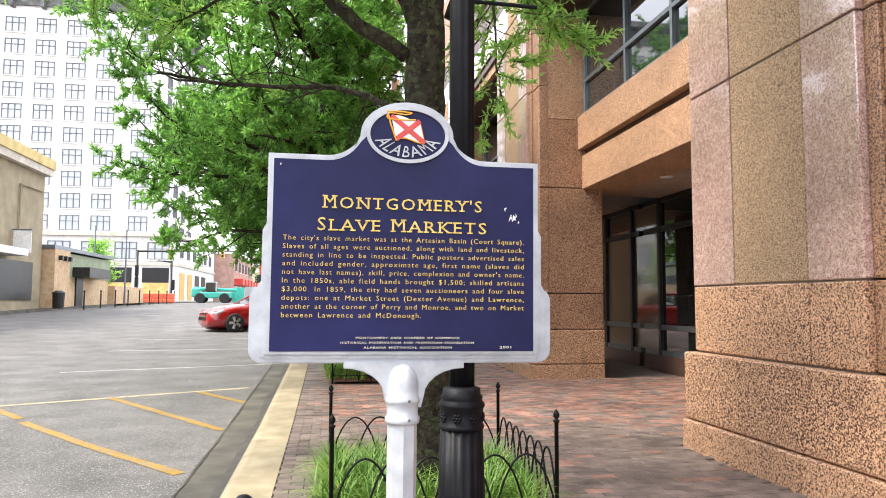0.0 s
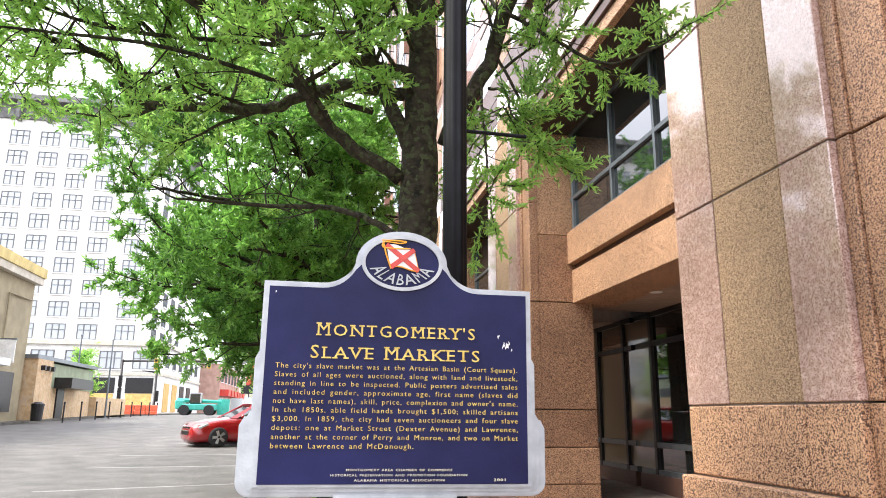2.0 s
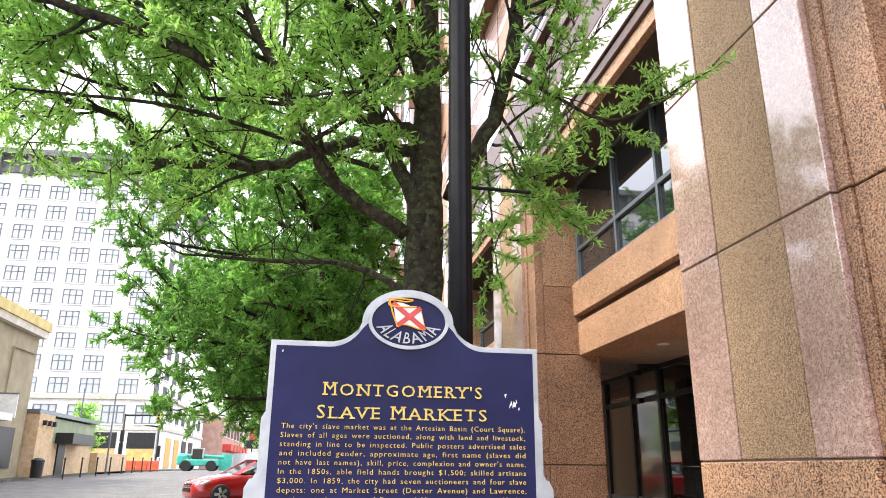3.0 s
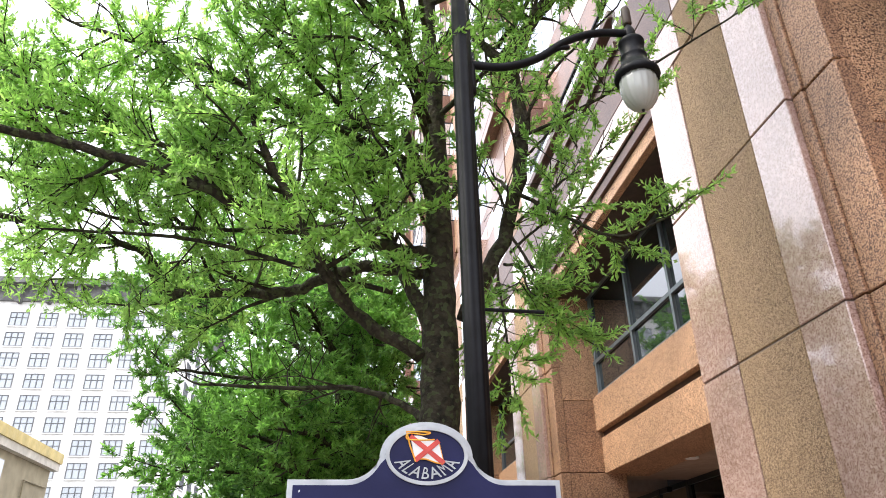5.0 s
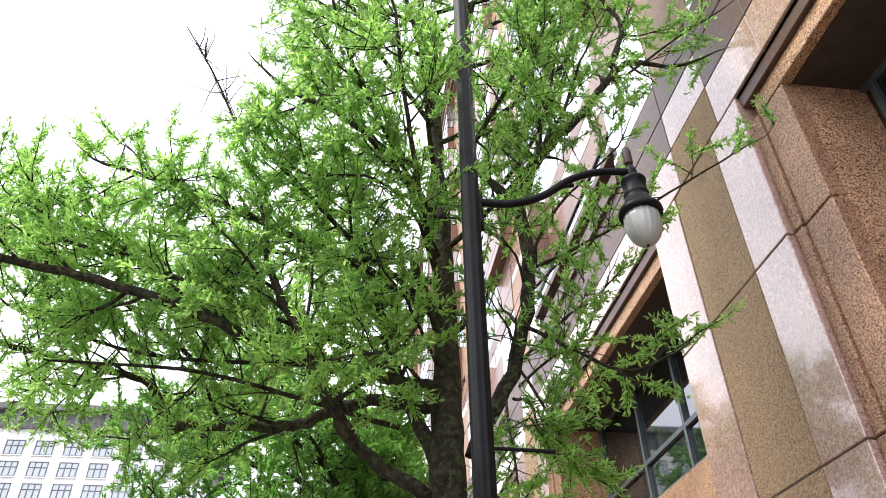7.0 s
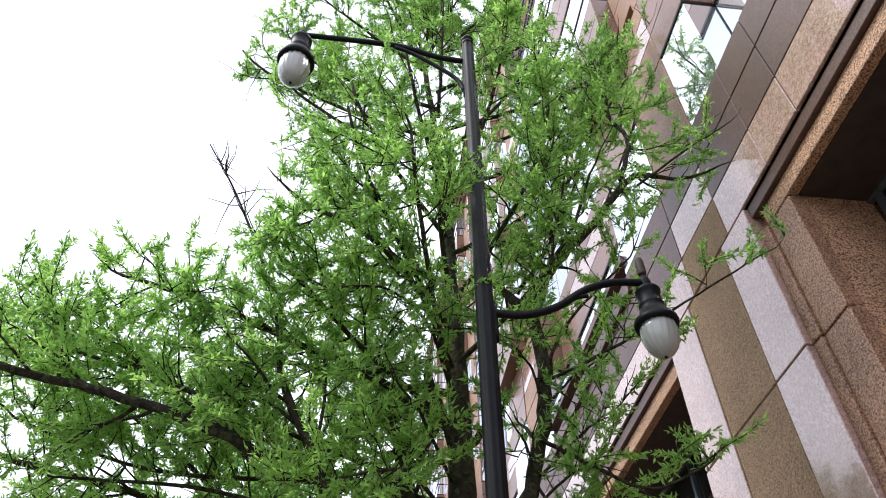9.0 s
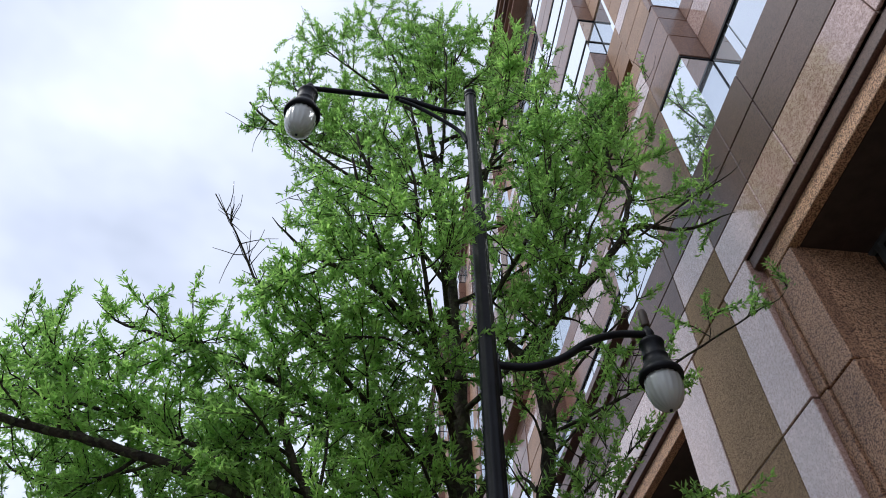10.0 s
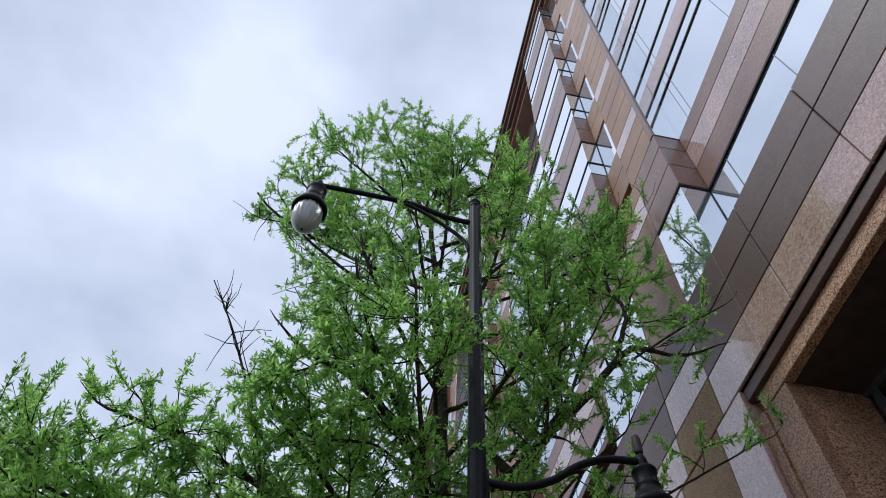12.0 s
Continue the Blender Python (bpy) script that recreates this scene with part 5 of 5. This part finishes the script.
part("grille", quad_plate([(2.325, -0.45, 0.4), (2.325, 0.45, 0.4), (2.275, 0.42, 0.67), (2.275, -0.42, 0.67)], 0.1), M_FRAME_DARK, car, "dark mesh grille")
part("grille_bar", quad_plate([(2.335, -0.46, 0.52), (2.335, 0.46, 0.52), (2.325, 0.46, 0.56), (2.325, -0.46, 0.56)], 0.06), M_ALLOY, car, "bright crossbar")
for x in (1.4, -1.3):
    for s in (-1, 1):
        w = empty("wheel", (x, s * 0.89, 0.325))
        w.parent = car
        bm = add_lathe(bmesh.new(), [(0.24, -0.11), (0.31, -0.11), (0.328, -0.07), (0.328, 0.07), (0.31, 0.11), (0.24, 0.11)], 28)
        bm.transform(pose(0, 0, 0, 90))
        part("tyre", bm, M_TYRE, w, "", True)
        bm = add_lathe(bmesh.new(), [(0.235, 0.02), (0.235, 0.06), (0.225, 0.06), (0.22, 0.03)], 24)
        for k in range(5):
            for o in (-0.13, 0.13):
                a = 2 * math.pi * k / 5 + o
                add_tube(bm, [(0.04 * math.cos(a), 0.04 * math.sin(a), 0.1), (0.225 * math.cos(a), 0.225 * math.sin(a), 0.085)], 0.038, 5)
        bm.transform(pose(0, 0, 0, 90 if s < 0 else -90))
        part("rim", bm, M_ALLOY, w, "silver five-spoke rim")
CAR_Y = 27.6
car.matrix_basis = pose(-2.4, CAR_Y, rise(CAR_Y - 0.6) - 0.15, 0, 0, 180 + 24)

# ---- white hotel block across the crossing ----
M_HOTEL = surface("white_glazed_brick", (0.68, 0.67, 0.64), (0.8, 0.79, 0.77), scale=2, rough=0.7, bump=0.1, fine=20, stain=0.08)
M_HOTEL_TRIM = surface("cream_stone_trim", (0.5, 0.46, 0.38), (0.6, 0.56, 0.48), scale=3, rough=0.8, bump=0.1, fine=20)
M_CORNICE = surface("weathered_grey_cornice", (0.09, 0.09, 0.09), (0.2, 0.2, 0.19), scale=1.5, rough=0.8, bump=0.2, fine=10, stain=0.3)
M_PLY = surface("plywood_boarding", (0.55, 0.33, 0.1), (0.7, 0.46, 0.18), scale=3, rough=0.8, bump=0.1, each=0.15)
# Base colour is raised to carry distance haze and reflected sky.
M_PANE = glass_mirror("pale_reflecting_window_glass", (0.3, 0.33, 0.35), 0.05)
hotel = empty("hotel", (-35, 105, 0))
tagged(hotel, "white twelve-storey hotel with dark bracketed cornice and boarded ground floor", "building")
HO = Matrix.Translation((35, -105, 0))


def hbox(name, material, x0, x1, y0, y1, z0, z1, label="", parent=None, bevel=0.0):
    bm = box(x0, x1, y0, y1, z0, z1, bevel)
    bm.transform(HO)
    return part(name, bm, material, parent or hotel, label)


HX0, HX1 = -62.0, -24.2
hbox("wall", M_HOTEL, HX0, HX1, 105.5, 135, 10.9, 43.2, "white brick upper storeys")
hbox("base_wall", M_HOTEL, HX0, -21.4, 104.9, 138, 0.8, 10.5, "white base storeys")
hbox("belt_course", M_HOTEL_TRIM, HX0, -21.0, 104.4, 138.4, 10.5, 11.1)
hbox("belt_course", M_HOTEL_TRIM, HX0, -21.2, 104.7, 138.2, 6.4, 6.8)
hbox("frieze", M_CORNICE, HX0, HX1 + 0.3, 105.1, 135.4, 43.2, 45.6, "dark weathered frieze")
hbox("cornice", M_CORNICE, HX0, HX1 + 1.6, 103.6, 136.6, 45.6, 46.5, "projecting dark cornice")
x = HX0 + 1
while x < HX1 + 0.3:
    hbox("bracket", M_CORNICE, x - 0.25, x + 0.25, 104.0, 105.2, 42.7, 45.6)
    x += 4.12
wb = bmesh.new()
wx, wz = (-1.3, -1.2, -0.48, -0.38, 0.38, 0.48, 1.2, 1.3), (-1.08, -0.98, 0.2, 0.28, 0.98, 1.08)
gv = [[wb.verts.new((x, -0.1, z)) for z in wz] for x in wx]
for i in range(7):
    for j in range(5):
        if i % 2 == 0 or j % 2 == 0:
            wb.faces.new((gv[i][j], gv[i + 1][j], gv[i + 1][j + 1], gv[i][j + 1]))
ex = bmesh.ops.extrude_face_region(wb, geom=wb.faces[:])
for v in ex["geom"]:
    if isinstance(v, bmesh.types.BMVert):
        v.co.y += 0.15
bmesh.ops.recalc_face_normals(wb, faces=wb.faces)
frame_me = bpy.data.meshes.new("window_frame")
wb.to_mesh(frame_me)
wb.free()
frame_me.materials.append(surface("pale_grey_window_frame", (0.1, 0.105, 0.11), (0.17, 0.175, 0.18), rough=0.6, bump=0.0))
pb = box(-1.25, 1.25, 0.0, 0.06, -1.02, 1.02)
pane_me = bpy.data.meshes.new("pane")
pb.to_mesh(pane_me)
pb.free()
pane_me.materials.append(M_PANE)
sb = box(-1.45, 1.45, -0.2, 0.1, -1.24, -1.09)
sill_me = bpy.data.meshes.new("sill")
sb.to_mesh(sill_me)
sb.free()
sill_me.materials.append(M_HOTEL)


def far_window(host, x, y, z, turn=0.0, s=1.0):
    w = new("window", frame_me)
    w.parent = host
    w.matrix_basis = Matrix.Translation(-Vector(host.location)) @ pose(x, y, z, 0, 0, turn) @ Matrix.Scale(s, 4)
    for nm, me in (("pane", pane_me), ("sill", sill_me)):
        o = new(nm, me)
        o.parent = w


for k in range(10):
    for i in range(6):
        far_window(hotel, -27.9 - 4.1 * i + (0.9 if i == 0 else 0), 105.46, 12.35 + 3.12 * k)
    for i in range(4):
        far_window(hotel, HX1 + 0.04, 110 + 6 * i, 12.35 + 3.12 * k, 90)
for i in range(5):
    far_window(hotel, -23.9 - 4.4 * i, 104.86, 8.5, 0, 1.15)
for i in range(6):
    far_window(hotel, -21.36, 108 + 5 * i, 8.5, 90, 0.8)
for i, (a, b) in enumerate(((-26.0, -22.4), (-31.2, -27.4), (-36.5, -32.5))):
    hbox("shopfront_opening", M_FRAME_DARK, a, b, 104.8, 104.95, 4.0, 6.1, "dark shopfront opening")
    hbox("boarding", M_PLY, a + 0.1, b - 0.1, 104.78, 104.93, 1.4, 3.95, "orange plywood boarding")
for i in range(4):
    hbox("boarding" if i < 2 else "shopfront_opening", M_PLY if i < 2 else M_FRAME_DARK, -21.42, -21.3, 107 + 6 * i, 110.5 + 6 * i, 1.5, 5.5)

# ---- low tan building and brick shop across the street ----
M_TAN = surface("olive_tan_render", (0.27, 0.23, 0.145), (0.34, 0.29, 0.19), scale=1.5, rough=0.85, bump=0.15, fine=20, stain=0.14)
M_TANROOF = surface("yellowed_roof_edge", (0.5, 0.38, 0.12), (0.62, 0.5, 0.22), scale=2, rough=0.7, bump=0.1, stain=0.2)
M_BUFF = surface("buff_brick", (0.45, 0.3, 0.16), (0.6, 0.43, 0.26), scale=5, rough=0.85, bump=0.3, fine=20, spots=(0.55, 0.42, 0.28), spot_scale=6, spot_at=0.75)
M_GREEN_WALL = surface("sage_green_render", (0.26, 0.3, 0.2), (0.32, 0.37, 0.25), scale=2, rough=0.85, bump=0.1)
M_SIGNBOX = surface("white_sign_panel", (0.6, 0.6, 0.58), (0.75, 0.75, 0.73), rough=0.5, bump=0.0)
tan = empty("tan_building", (-18, 45, 0.8))
tagged(tan, "plain olive tan building with an overhanging yellowed roof edge", "building")


def fbox(name, material, host, x0, x1, y0, y1, z0, z1, label="", bevel=0.0):
    bm = box(x0, x1, y0, y1, z0, z1, bevel)
    bm.transform(Matrix.Translation(-Vector(host.location)))
    return part(name, bm, material, host, label)


fbox("wall", M_TAN, tan, -40, -18.0, 26, 48, 0.5, 9.3, "olive tan rendered wall")
fbox("roof", M_TANROOF, tan, -40, -17.5, 25.5, 48.4, 9.75, 10.35, "yellowed roof edge")
fbox("soffit", M_HOTEL_TRIM, tan, -40, -17.6, 25.6, 48.3, 9.3, 9.74)
fbox("window", M_PANE, tan, -18.05, -17.95, 35.0, 41.4, 5.6, 8.8, "tall window")
fbox("shop_window", M_FRAME_DARK, tan, -18.05, -17.94, 41.0, 46.6, 1.4, 3.7, "dark shop window")
fbox("shop_awning", M_SIGNBOX, tan, -18.1, -16.9, 36.0, 43.2, 3.9, 4.3, "flat white awning")
bm = bmesh.new()
add_tube(bm, [(-17.9, 44.3, 4.4), (-17.9, 44.3, 8.2), (-17.9, 47.6, 8.25)], 0.06, 6)
bm.transform(Matrix.Translation(-Vector(tan.location)))
part("conduit", bm, M_TAN, tan)
psign = empty("projecting_sign", (-17.9, 42.4, 5))
tagged(psign, "white projecting sign panel fixed to a tan wall", "sign")
fbox("panel", M_SIGNBOX, psign, -17.9, -16.95, 43.6, 43.7, 4.1, 5.4)
fbox("panel_border", M_FRAME, psign, -17.95, -16.9, 43.58, 43.72, 5.4, 5.48)
shop = empty("brick_shop", (-18, 54, 0.9))
tagged(shop, "single-storey buff brick shop with green upper wall and dark canopy", "building")
fbox("wall", M_BUFF, shop, -34, -17.6, 48.6, 60.5, 0.6, 3.0, "buff brick lower wall")
fbox("upper_wall", M_GREEN_WALL, shop, -34, -17.55, 51.0, 60.6, 3.0, 4.6, "sage green upper wall")
fbox("pier", M_BUFF, shop, -18.6, -17.3, 48.3, 51.0, 0.6, 4.7, "buff brick pier")
fbox("parapet", M_FRAME, shop, -34, -17.3, 48.2, 60.8, 4.7, 4.95, "grey metal coping")
fbox("canopy", M_FRAME_DARK, shop, -17.5, -16.4, 52.2, 57.0, 3.0, 3.7, "dark flat canopy")
fbox("door", M_FRAME_DARK, shop, -17.66, -17.5, 53.0, 54.4, 0.7, 3.0, "dark door")
for y in (49.0, 49.8, 50.6):
    fbox("wall_lamp", M_FRAME_DARK, shop, -17.35, -17.05, y - 0.12, y + 0.12, 4.0, 4.3)
bin_ = empty("litter_bin", (-16.6, 47.2, rise(47.2)))
tagged(bin_, "black litter bin on the far pavement", "bin")
part("body", add_lathe(bmesh.new(), [(0.32, 0), (0.36, 0.9)], 14), M_FRAME_DARK, bin_)
part("lid", add_lathe(bmesh.new(), [(0.38, 0.9), (0.38, 1.0), (0.2, 1.12)], 14), M_FRAME_DARK, bin_)
# posts along the far pavement
for i in range(9):
    y = 47.5 + 3.3 * i
    p = empty("pavement_post", (-15.2, y, rise(y)))
    tagged(p, "slim dark metal post at the far pavement's edge", "post", "far pavement posts")
    part("shaft", add_lathe(bmesh.new(), [(0.05, -0.1), (0.05, 1.05)], 8), M_FRAME_DARK, p)
    part("cap", add_lathe(bmesh.new(), [(0.07, 1.05), (0.07, 1.1), (0.02, 1.16)], 8), M_FRAME_DARK, p)
wall2 = tagged(finish("garden_wall", box(-20, -17.2, 61, 70, 0.8, 2.6, 0.02), M_BUFF), "low buff brick wall beside the shop", "wall")
for x, y, h in ((-18.6, 60.2, 6.2), (-16.3, 60.5, 5.9)):
    p = empty("utility_pole", (x, y, rise(y)))
    tagged(p, "slim pale metal pole on the far pavement", "pole", "utility poles")
    part("shaft", add_lathe(bmesh.new(), [(0.08, -0.1), (0.05, h)], 8), M_FRAME, p)
    part("cap", add_lathe(bmesh.new(), [(0.09, h), (0.09, h + 0.1), (0.01, h + 0.15)], 8), M_FRAME, p)

# ---- traffic signals ----
M_SIGNAL = surface("yellow_signal_housing", (0.55, 0.36, 0.03), (0.68, 0.48, 0.06), rough=0.5, bump=0.0)


def signal(x, y, h, arm, heads):
    s = empty("traffic_signal", (x, y, rise(y)))
    tagged(s, "black traffic signal pole with mast arm and yellow heads", "traffic signal", "traffic signals")
    part("pole", add_lathe(bmesh.new(), [(0.22, -0.1), (0.22, 0.3), (0.15, 0.35), (0.11, h)], 12), M_FRAME_DARK, s, "", True)
    bm = bmesh.new()
    add_tube(bm, [(0, 0, h - 0.15), (arm * 0.5, 0, h - 0.05), (arm, 0, h)], [0.1, 0.08, 0.05], 8)
    part("mast_arm", bm, M_FRAME_DARK, s, "", True)
    for dx, dz in heads:
        b = part("signal_head", box(dx - 0.17, dx + 0.17, -0.2, 0.12, dz - 0.55, dz + 0.55, 0.03), M_SIGNAL if dx > 1 else M_FRAME_DARK, s)
        for k in (-0.33, 0, 0.33):
            bm = add_lathe(bmesh.new(), [(0.12, -0.02), (0.13, 0.1)], 12)
            bm.transform(pose(dx, -0.2, dz + k, 90))
            part("lens", bm, M_FRAME_DARK, b)
    part("base_cover", box(-0.3, 0.3, -0.3, 0.3, -0.1, 0.9, 0.05), M_SIGNAL if h > 5 else M_FRAME_DARK, s, "yellow base cover" if h > 5 else "")


signal(-19.1, 75, 5.3, 9.5, [(0, 2.0), (0.0, 3.2), (3.2, 4.9), (8.3, 5.1)])
signal(-16.1, 76.5, 4.3, -1.4, [(0.2, 1.8)])

# ---- works by the crossing: telehandler, barrier, covered fence ----
M_TEAL = surface("teal_machine_paint", (0.03, 0.36, 0.28), (0.06, 0.48, 0.38), rough=0.45, bump=0.0)
M_BARRIER = surface("orange_red_plastic", (0.6, 0.09, 0.04), (0.72, 0.15, 0.07), rough=0.5, bump=0.0)
tz = rise(70)
tele = empty("telehandler", (-11.3, 70, tz))
tagged(tele, "teal telescopic handler parked at the building works", "construction vehicle")
part("chassis", box(-1.5, 1.9, -0.9, 0.9, 0.5, 1.1, 0.08), M_TEAL, tele)
part("cab", box(-0.7, 0.5, -0.8, 0.1, 1.1, 2.2, 0.12), M_GLASS, tele, "dark glazed cab")
bm = bmesh.new()
add_tube(bm, [(-2.0, 0.4, 1.5), (2.3, 0.4, 1.35)], [0.2, 0.16], 6)
part("boom", bm, M_TEAL, tele)
part("counterweight", box(-2.0, -1.2, -0.9, 0.9, 0.6, 1.5, 0.1), M_TEAL, tele)
for x in (-1.1, 1.3):
    for y in (-0.95, 0.95):
        bm = add_lathe(bmesh.new(), [(0.2, -0.18), (0.5, -0.18), (0.52, 0.0), (0.5, 0.18), (0.2, 0.18)], 18)
        bm.transform(pose(x, y, 0.5, 90))
        part("wheel", bm, M_TYRE, tele)
tele.location.x = -10.9
tele.scale = (0.92, 0.92, 0.92)
screen = empty("site_fence", (-7.6, 71, tz))
tagged(screen, "site fence panels covered with teal and grey mesh", "fence")
for i in range(3):
    part("panel", box(-1.6 + 1.2 * i, -0.5 + 1.2 * i, -0.04, 0.04, 0.05, 1.5 + 0.1 * i, 0.0), M_TEAL if i == 0 else M_PANE, screen, "mesh covered panel")
for i in range(7):
    b = empty("water_barrier", (-21.9 + 1.05 * i, 73.5, rise(73.5)))
    tagged(b, "orange-red plastic water-filled barrier at the works", "barrier", "water barriers")
    bm = box(-0.5, 0.5, -0.25, 0.25, 0, 0.35, 0.04)
    part("foot", bm, M_BARRIER, b)
    part("body", box(-0.5, 0.5, -0.15, 0.15, 0.352, 0.9, 0.05), M_BARRIER, b)

# ---- red-awning building and far street ----
M_REDBRICK = surface("red_brick_far", (0.4, 0.24, 0.19), (0.52, 0.33, 0.27), scale=1, rough=0.85, bump=0.1, fine=10)
redb = empty("red_brick_building", (-16, 150, 1.3))
tagged(redb, "red and white two-storey brick building with red awnings", "building")
fbox("wall", M_REDBRICK, redb, -40, -18.0, 140, 175, 1.0, 10.5)
fbox("parapet", M_HOTEL, redb, -40, -17.7, 139.8, 175.2, 10.5, 11.2, "white parapet")
for i in range(6):
    fbox("awning", M_RED, redb, -18.2, -16.4, 141 + 5.5 * i, 145 + 5.5 * i, 4.6, 5.8, "red fabric awning")
    far_window(redb, -17.95, 143 + 5.5 * i, 8.2, 90, 0.9)
    fbox("shop_window", M_PANE, redb, -18.03, -17.95, 141 + 5.5 * i, 145 + 5.5 * i, 1.6, 4.4)
hang = empty("hanging_sign", (-12.5, 140, 1.4))
tagged(hang, "tall red vertical sign with a dark display board", "sign")
fbox("panel", M_RED, hang, -13.2, -12.0, 139.9, 140.3, 6.0, 12.5, "red sign panel")
fbox("display_board", M_FRAME_DARK, hang, -14.0, -11.0, 139.8, 139.88, 5.0, 6.6, "dark display board")
fbox("post", M_FRAME_DARK, hang, -12.7, -12.5, 139.95, 140.1, 1.2, 6.0)


def far_tree(x, y, h, r, seed, n=5000, material=M_LEAF):
    rg = np.random.default_rng(seed)
    z0 = rise(y)
    t = empty("street_tree", (x, y, z0))
    tagged(t, "small light green street tree far along the road", "tree", "far street trees")
    bm = bmesh.new()
    add_tube(bm, [(0, 0, -0.1), (0.05, 0, h * 0.4), (0, 0.05, h * 0.8)], [0.14, 0.1, 0.03], 7)
    rr = random.Random(seed)
    tips = []
    for i in range(46):
        zb = h * rr.uniform(0.25, 0.85)
        a = rr.uniform(0, 6.283)
        L = r * rr.uniform(0.4, 1.0) * (1.1 - zb / h)  + 0.2
        q = Vector((math.cos(a) * L, math.sin(a) * L, zb + L * 0.6))
        add_tube(bm, [(0, 0, zb), q], [0.03, 0.01], 4)
        for k in range(n // 460):
            tips.append((np.array(q) * 1.0 + rg.normal(0, r * 0.16, 3), np.array((math.cos(a), math.sin(a), 0.3))))
    part("trunk", bm, M_BARK, t)
    me = leaf_mesh(tips, 8, 0.28, rg, 0.3)
    me.materials.append(material)
    o = new("crown", me)
    o.parent = t


far_tree(-19.0, 62.5, 5.6, 1.5, 31)
far_tree(-8.6, 112, 9, 3, 32)
far_tree(-5.5, 95, 9, 3.2, 33)
far_tree(-11.5, 165, 10, 4, 34)
backdrop = empty("far_block", (0, 230, 0))
tagged(backdrop, "pale distant building block closing the street", "building")
fbox("wall", M_HOTEL_TRIM, backdrop, -30, 30, 228, 240, 0, 16)
fbox("parapet", M_HOTEL, backdrop, -30.3, 30.3, 227.7, 240.3, 16, 16.8)
fbox("wall", M_REDBRICK, backdrop, -75, -62.5, 100, 130, 0, 20)
# buildings behind the viewer's side of the street
back = empty("rear_block", (-18, 0, 0))
tagged(back, "plain rendered block on the other side of the street", "building")
fbox("wall", M_TAN, back, -40, -18.5, -40, 25, -0.3, 9)
fbox("parapet", M_HOTEL_TRIM, back, -40.2, -18.3, -40.2, 25.1, 9, 9.5)

# ---- brick pavers ----
def brick_mesh(name, material):
    bm = box(-0.0985, 0.0985, -0.0485, 0.0485, -0.05, 0.0, 0)
    top = [e for e in bm.edges if all(v.co.z > -0.01 for v in e.verts)]
    bmesh.ops.bevel(bm, geom=top, offset=0.004, segments=1, affect="EDGES")
    me = bpy.data.meshes.new(name)
    bm.to_mesh(me)
    bm.free()
    me.materials.append(material)
    return me


BR_RED, BR_DARK = brick_mesh("brick", M_BRICK), brick_mesh("brick", M_BRICK_DARK)
pave = bpy.data.objects["pavement"]
rb = random.Random(77)
src = {id(BR_RED): ([tuple(v.co) for v in BR_RED.vertices], [tuple(p.vertices) for p in BR_RED.polygons])}
SV, SF = src[id(BR_RED)]
rest = {0: ([], []), 1: ([], [])}
y, row = -5.0, 0
while y < 17:
    x = -0.26 - (0.1 if row % 2 else 0)
    while x < 6.3:
        inside = (0.0 < x < 1.4 and 4.02 < y < 5.57) or (0.05 < x < 1.33 and 11.15 < y < 13.25) or (x > 3.3 and not 6.3 < y < 11.4 and not 14.3 < y < 19.4 and not -1.9 < y < 3.4)
        if not inside:
            z = rise(y) + rb.uniform(-0.004, 0.003)
            turn, tilt = rb.uniform(-1.2, 1.2), rb.uniform(-0.9, 0.9)
            red = rb.random() < min(0.72, max(0.06, (y - 6.9) / 2.4 + (0.1 if x > 1 else -0.2))) * (0.05 if x < 0.02 and y < 16 else 0.85)
            m = pose(x, y, z, tilt, tilt * 0.5, turn)
            if 5.25 < y < 6.75 and x < 3.4:
                ob = new("brick", BR_RED if red else BR_DARK)
                ob.parent = pave
                ob.matrix_basis = m
            else:
                V, Fq = rest[1 if red else 0]
                o = len(V)
                V += [tuple(m @ Vector(c)) for c in SV]
                Fq += [tuple(i + o for i in f) for f in SF]
        x += 0.201
    y += 0.1005
    row += 1
for k, mt in ((0, M_BRICK_DARK), (1, M_BRICK)):
    me = bpy.data.meshes.new("paving_bricks")
    me.from_pydata(rest[k][0], [], rest[k][1])
    me.materials.append(mt)
    o = new("paving_bricks", me)
    o.parent = pave
    tagged(o, "weathered dark bricks" if k == 0 else "worn red bricks", kind="stuff")
far_pave = strip(-0.3, 3.3, -0.004, [y for y in YS if y >= 17], "far_brick_pavement", M_BRICK)
tagged(far_pave, "red brick pavement receding along the kerb", "pavement", kind="structure")
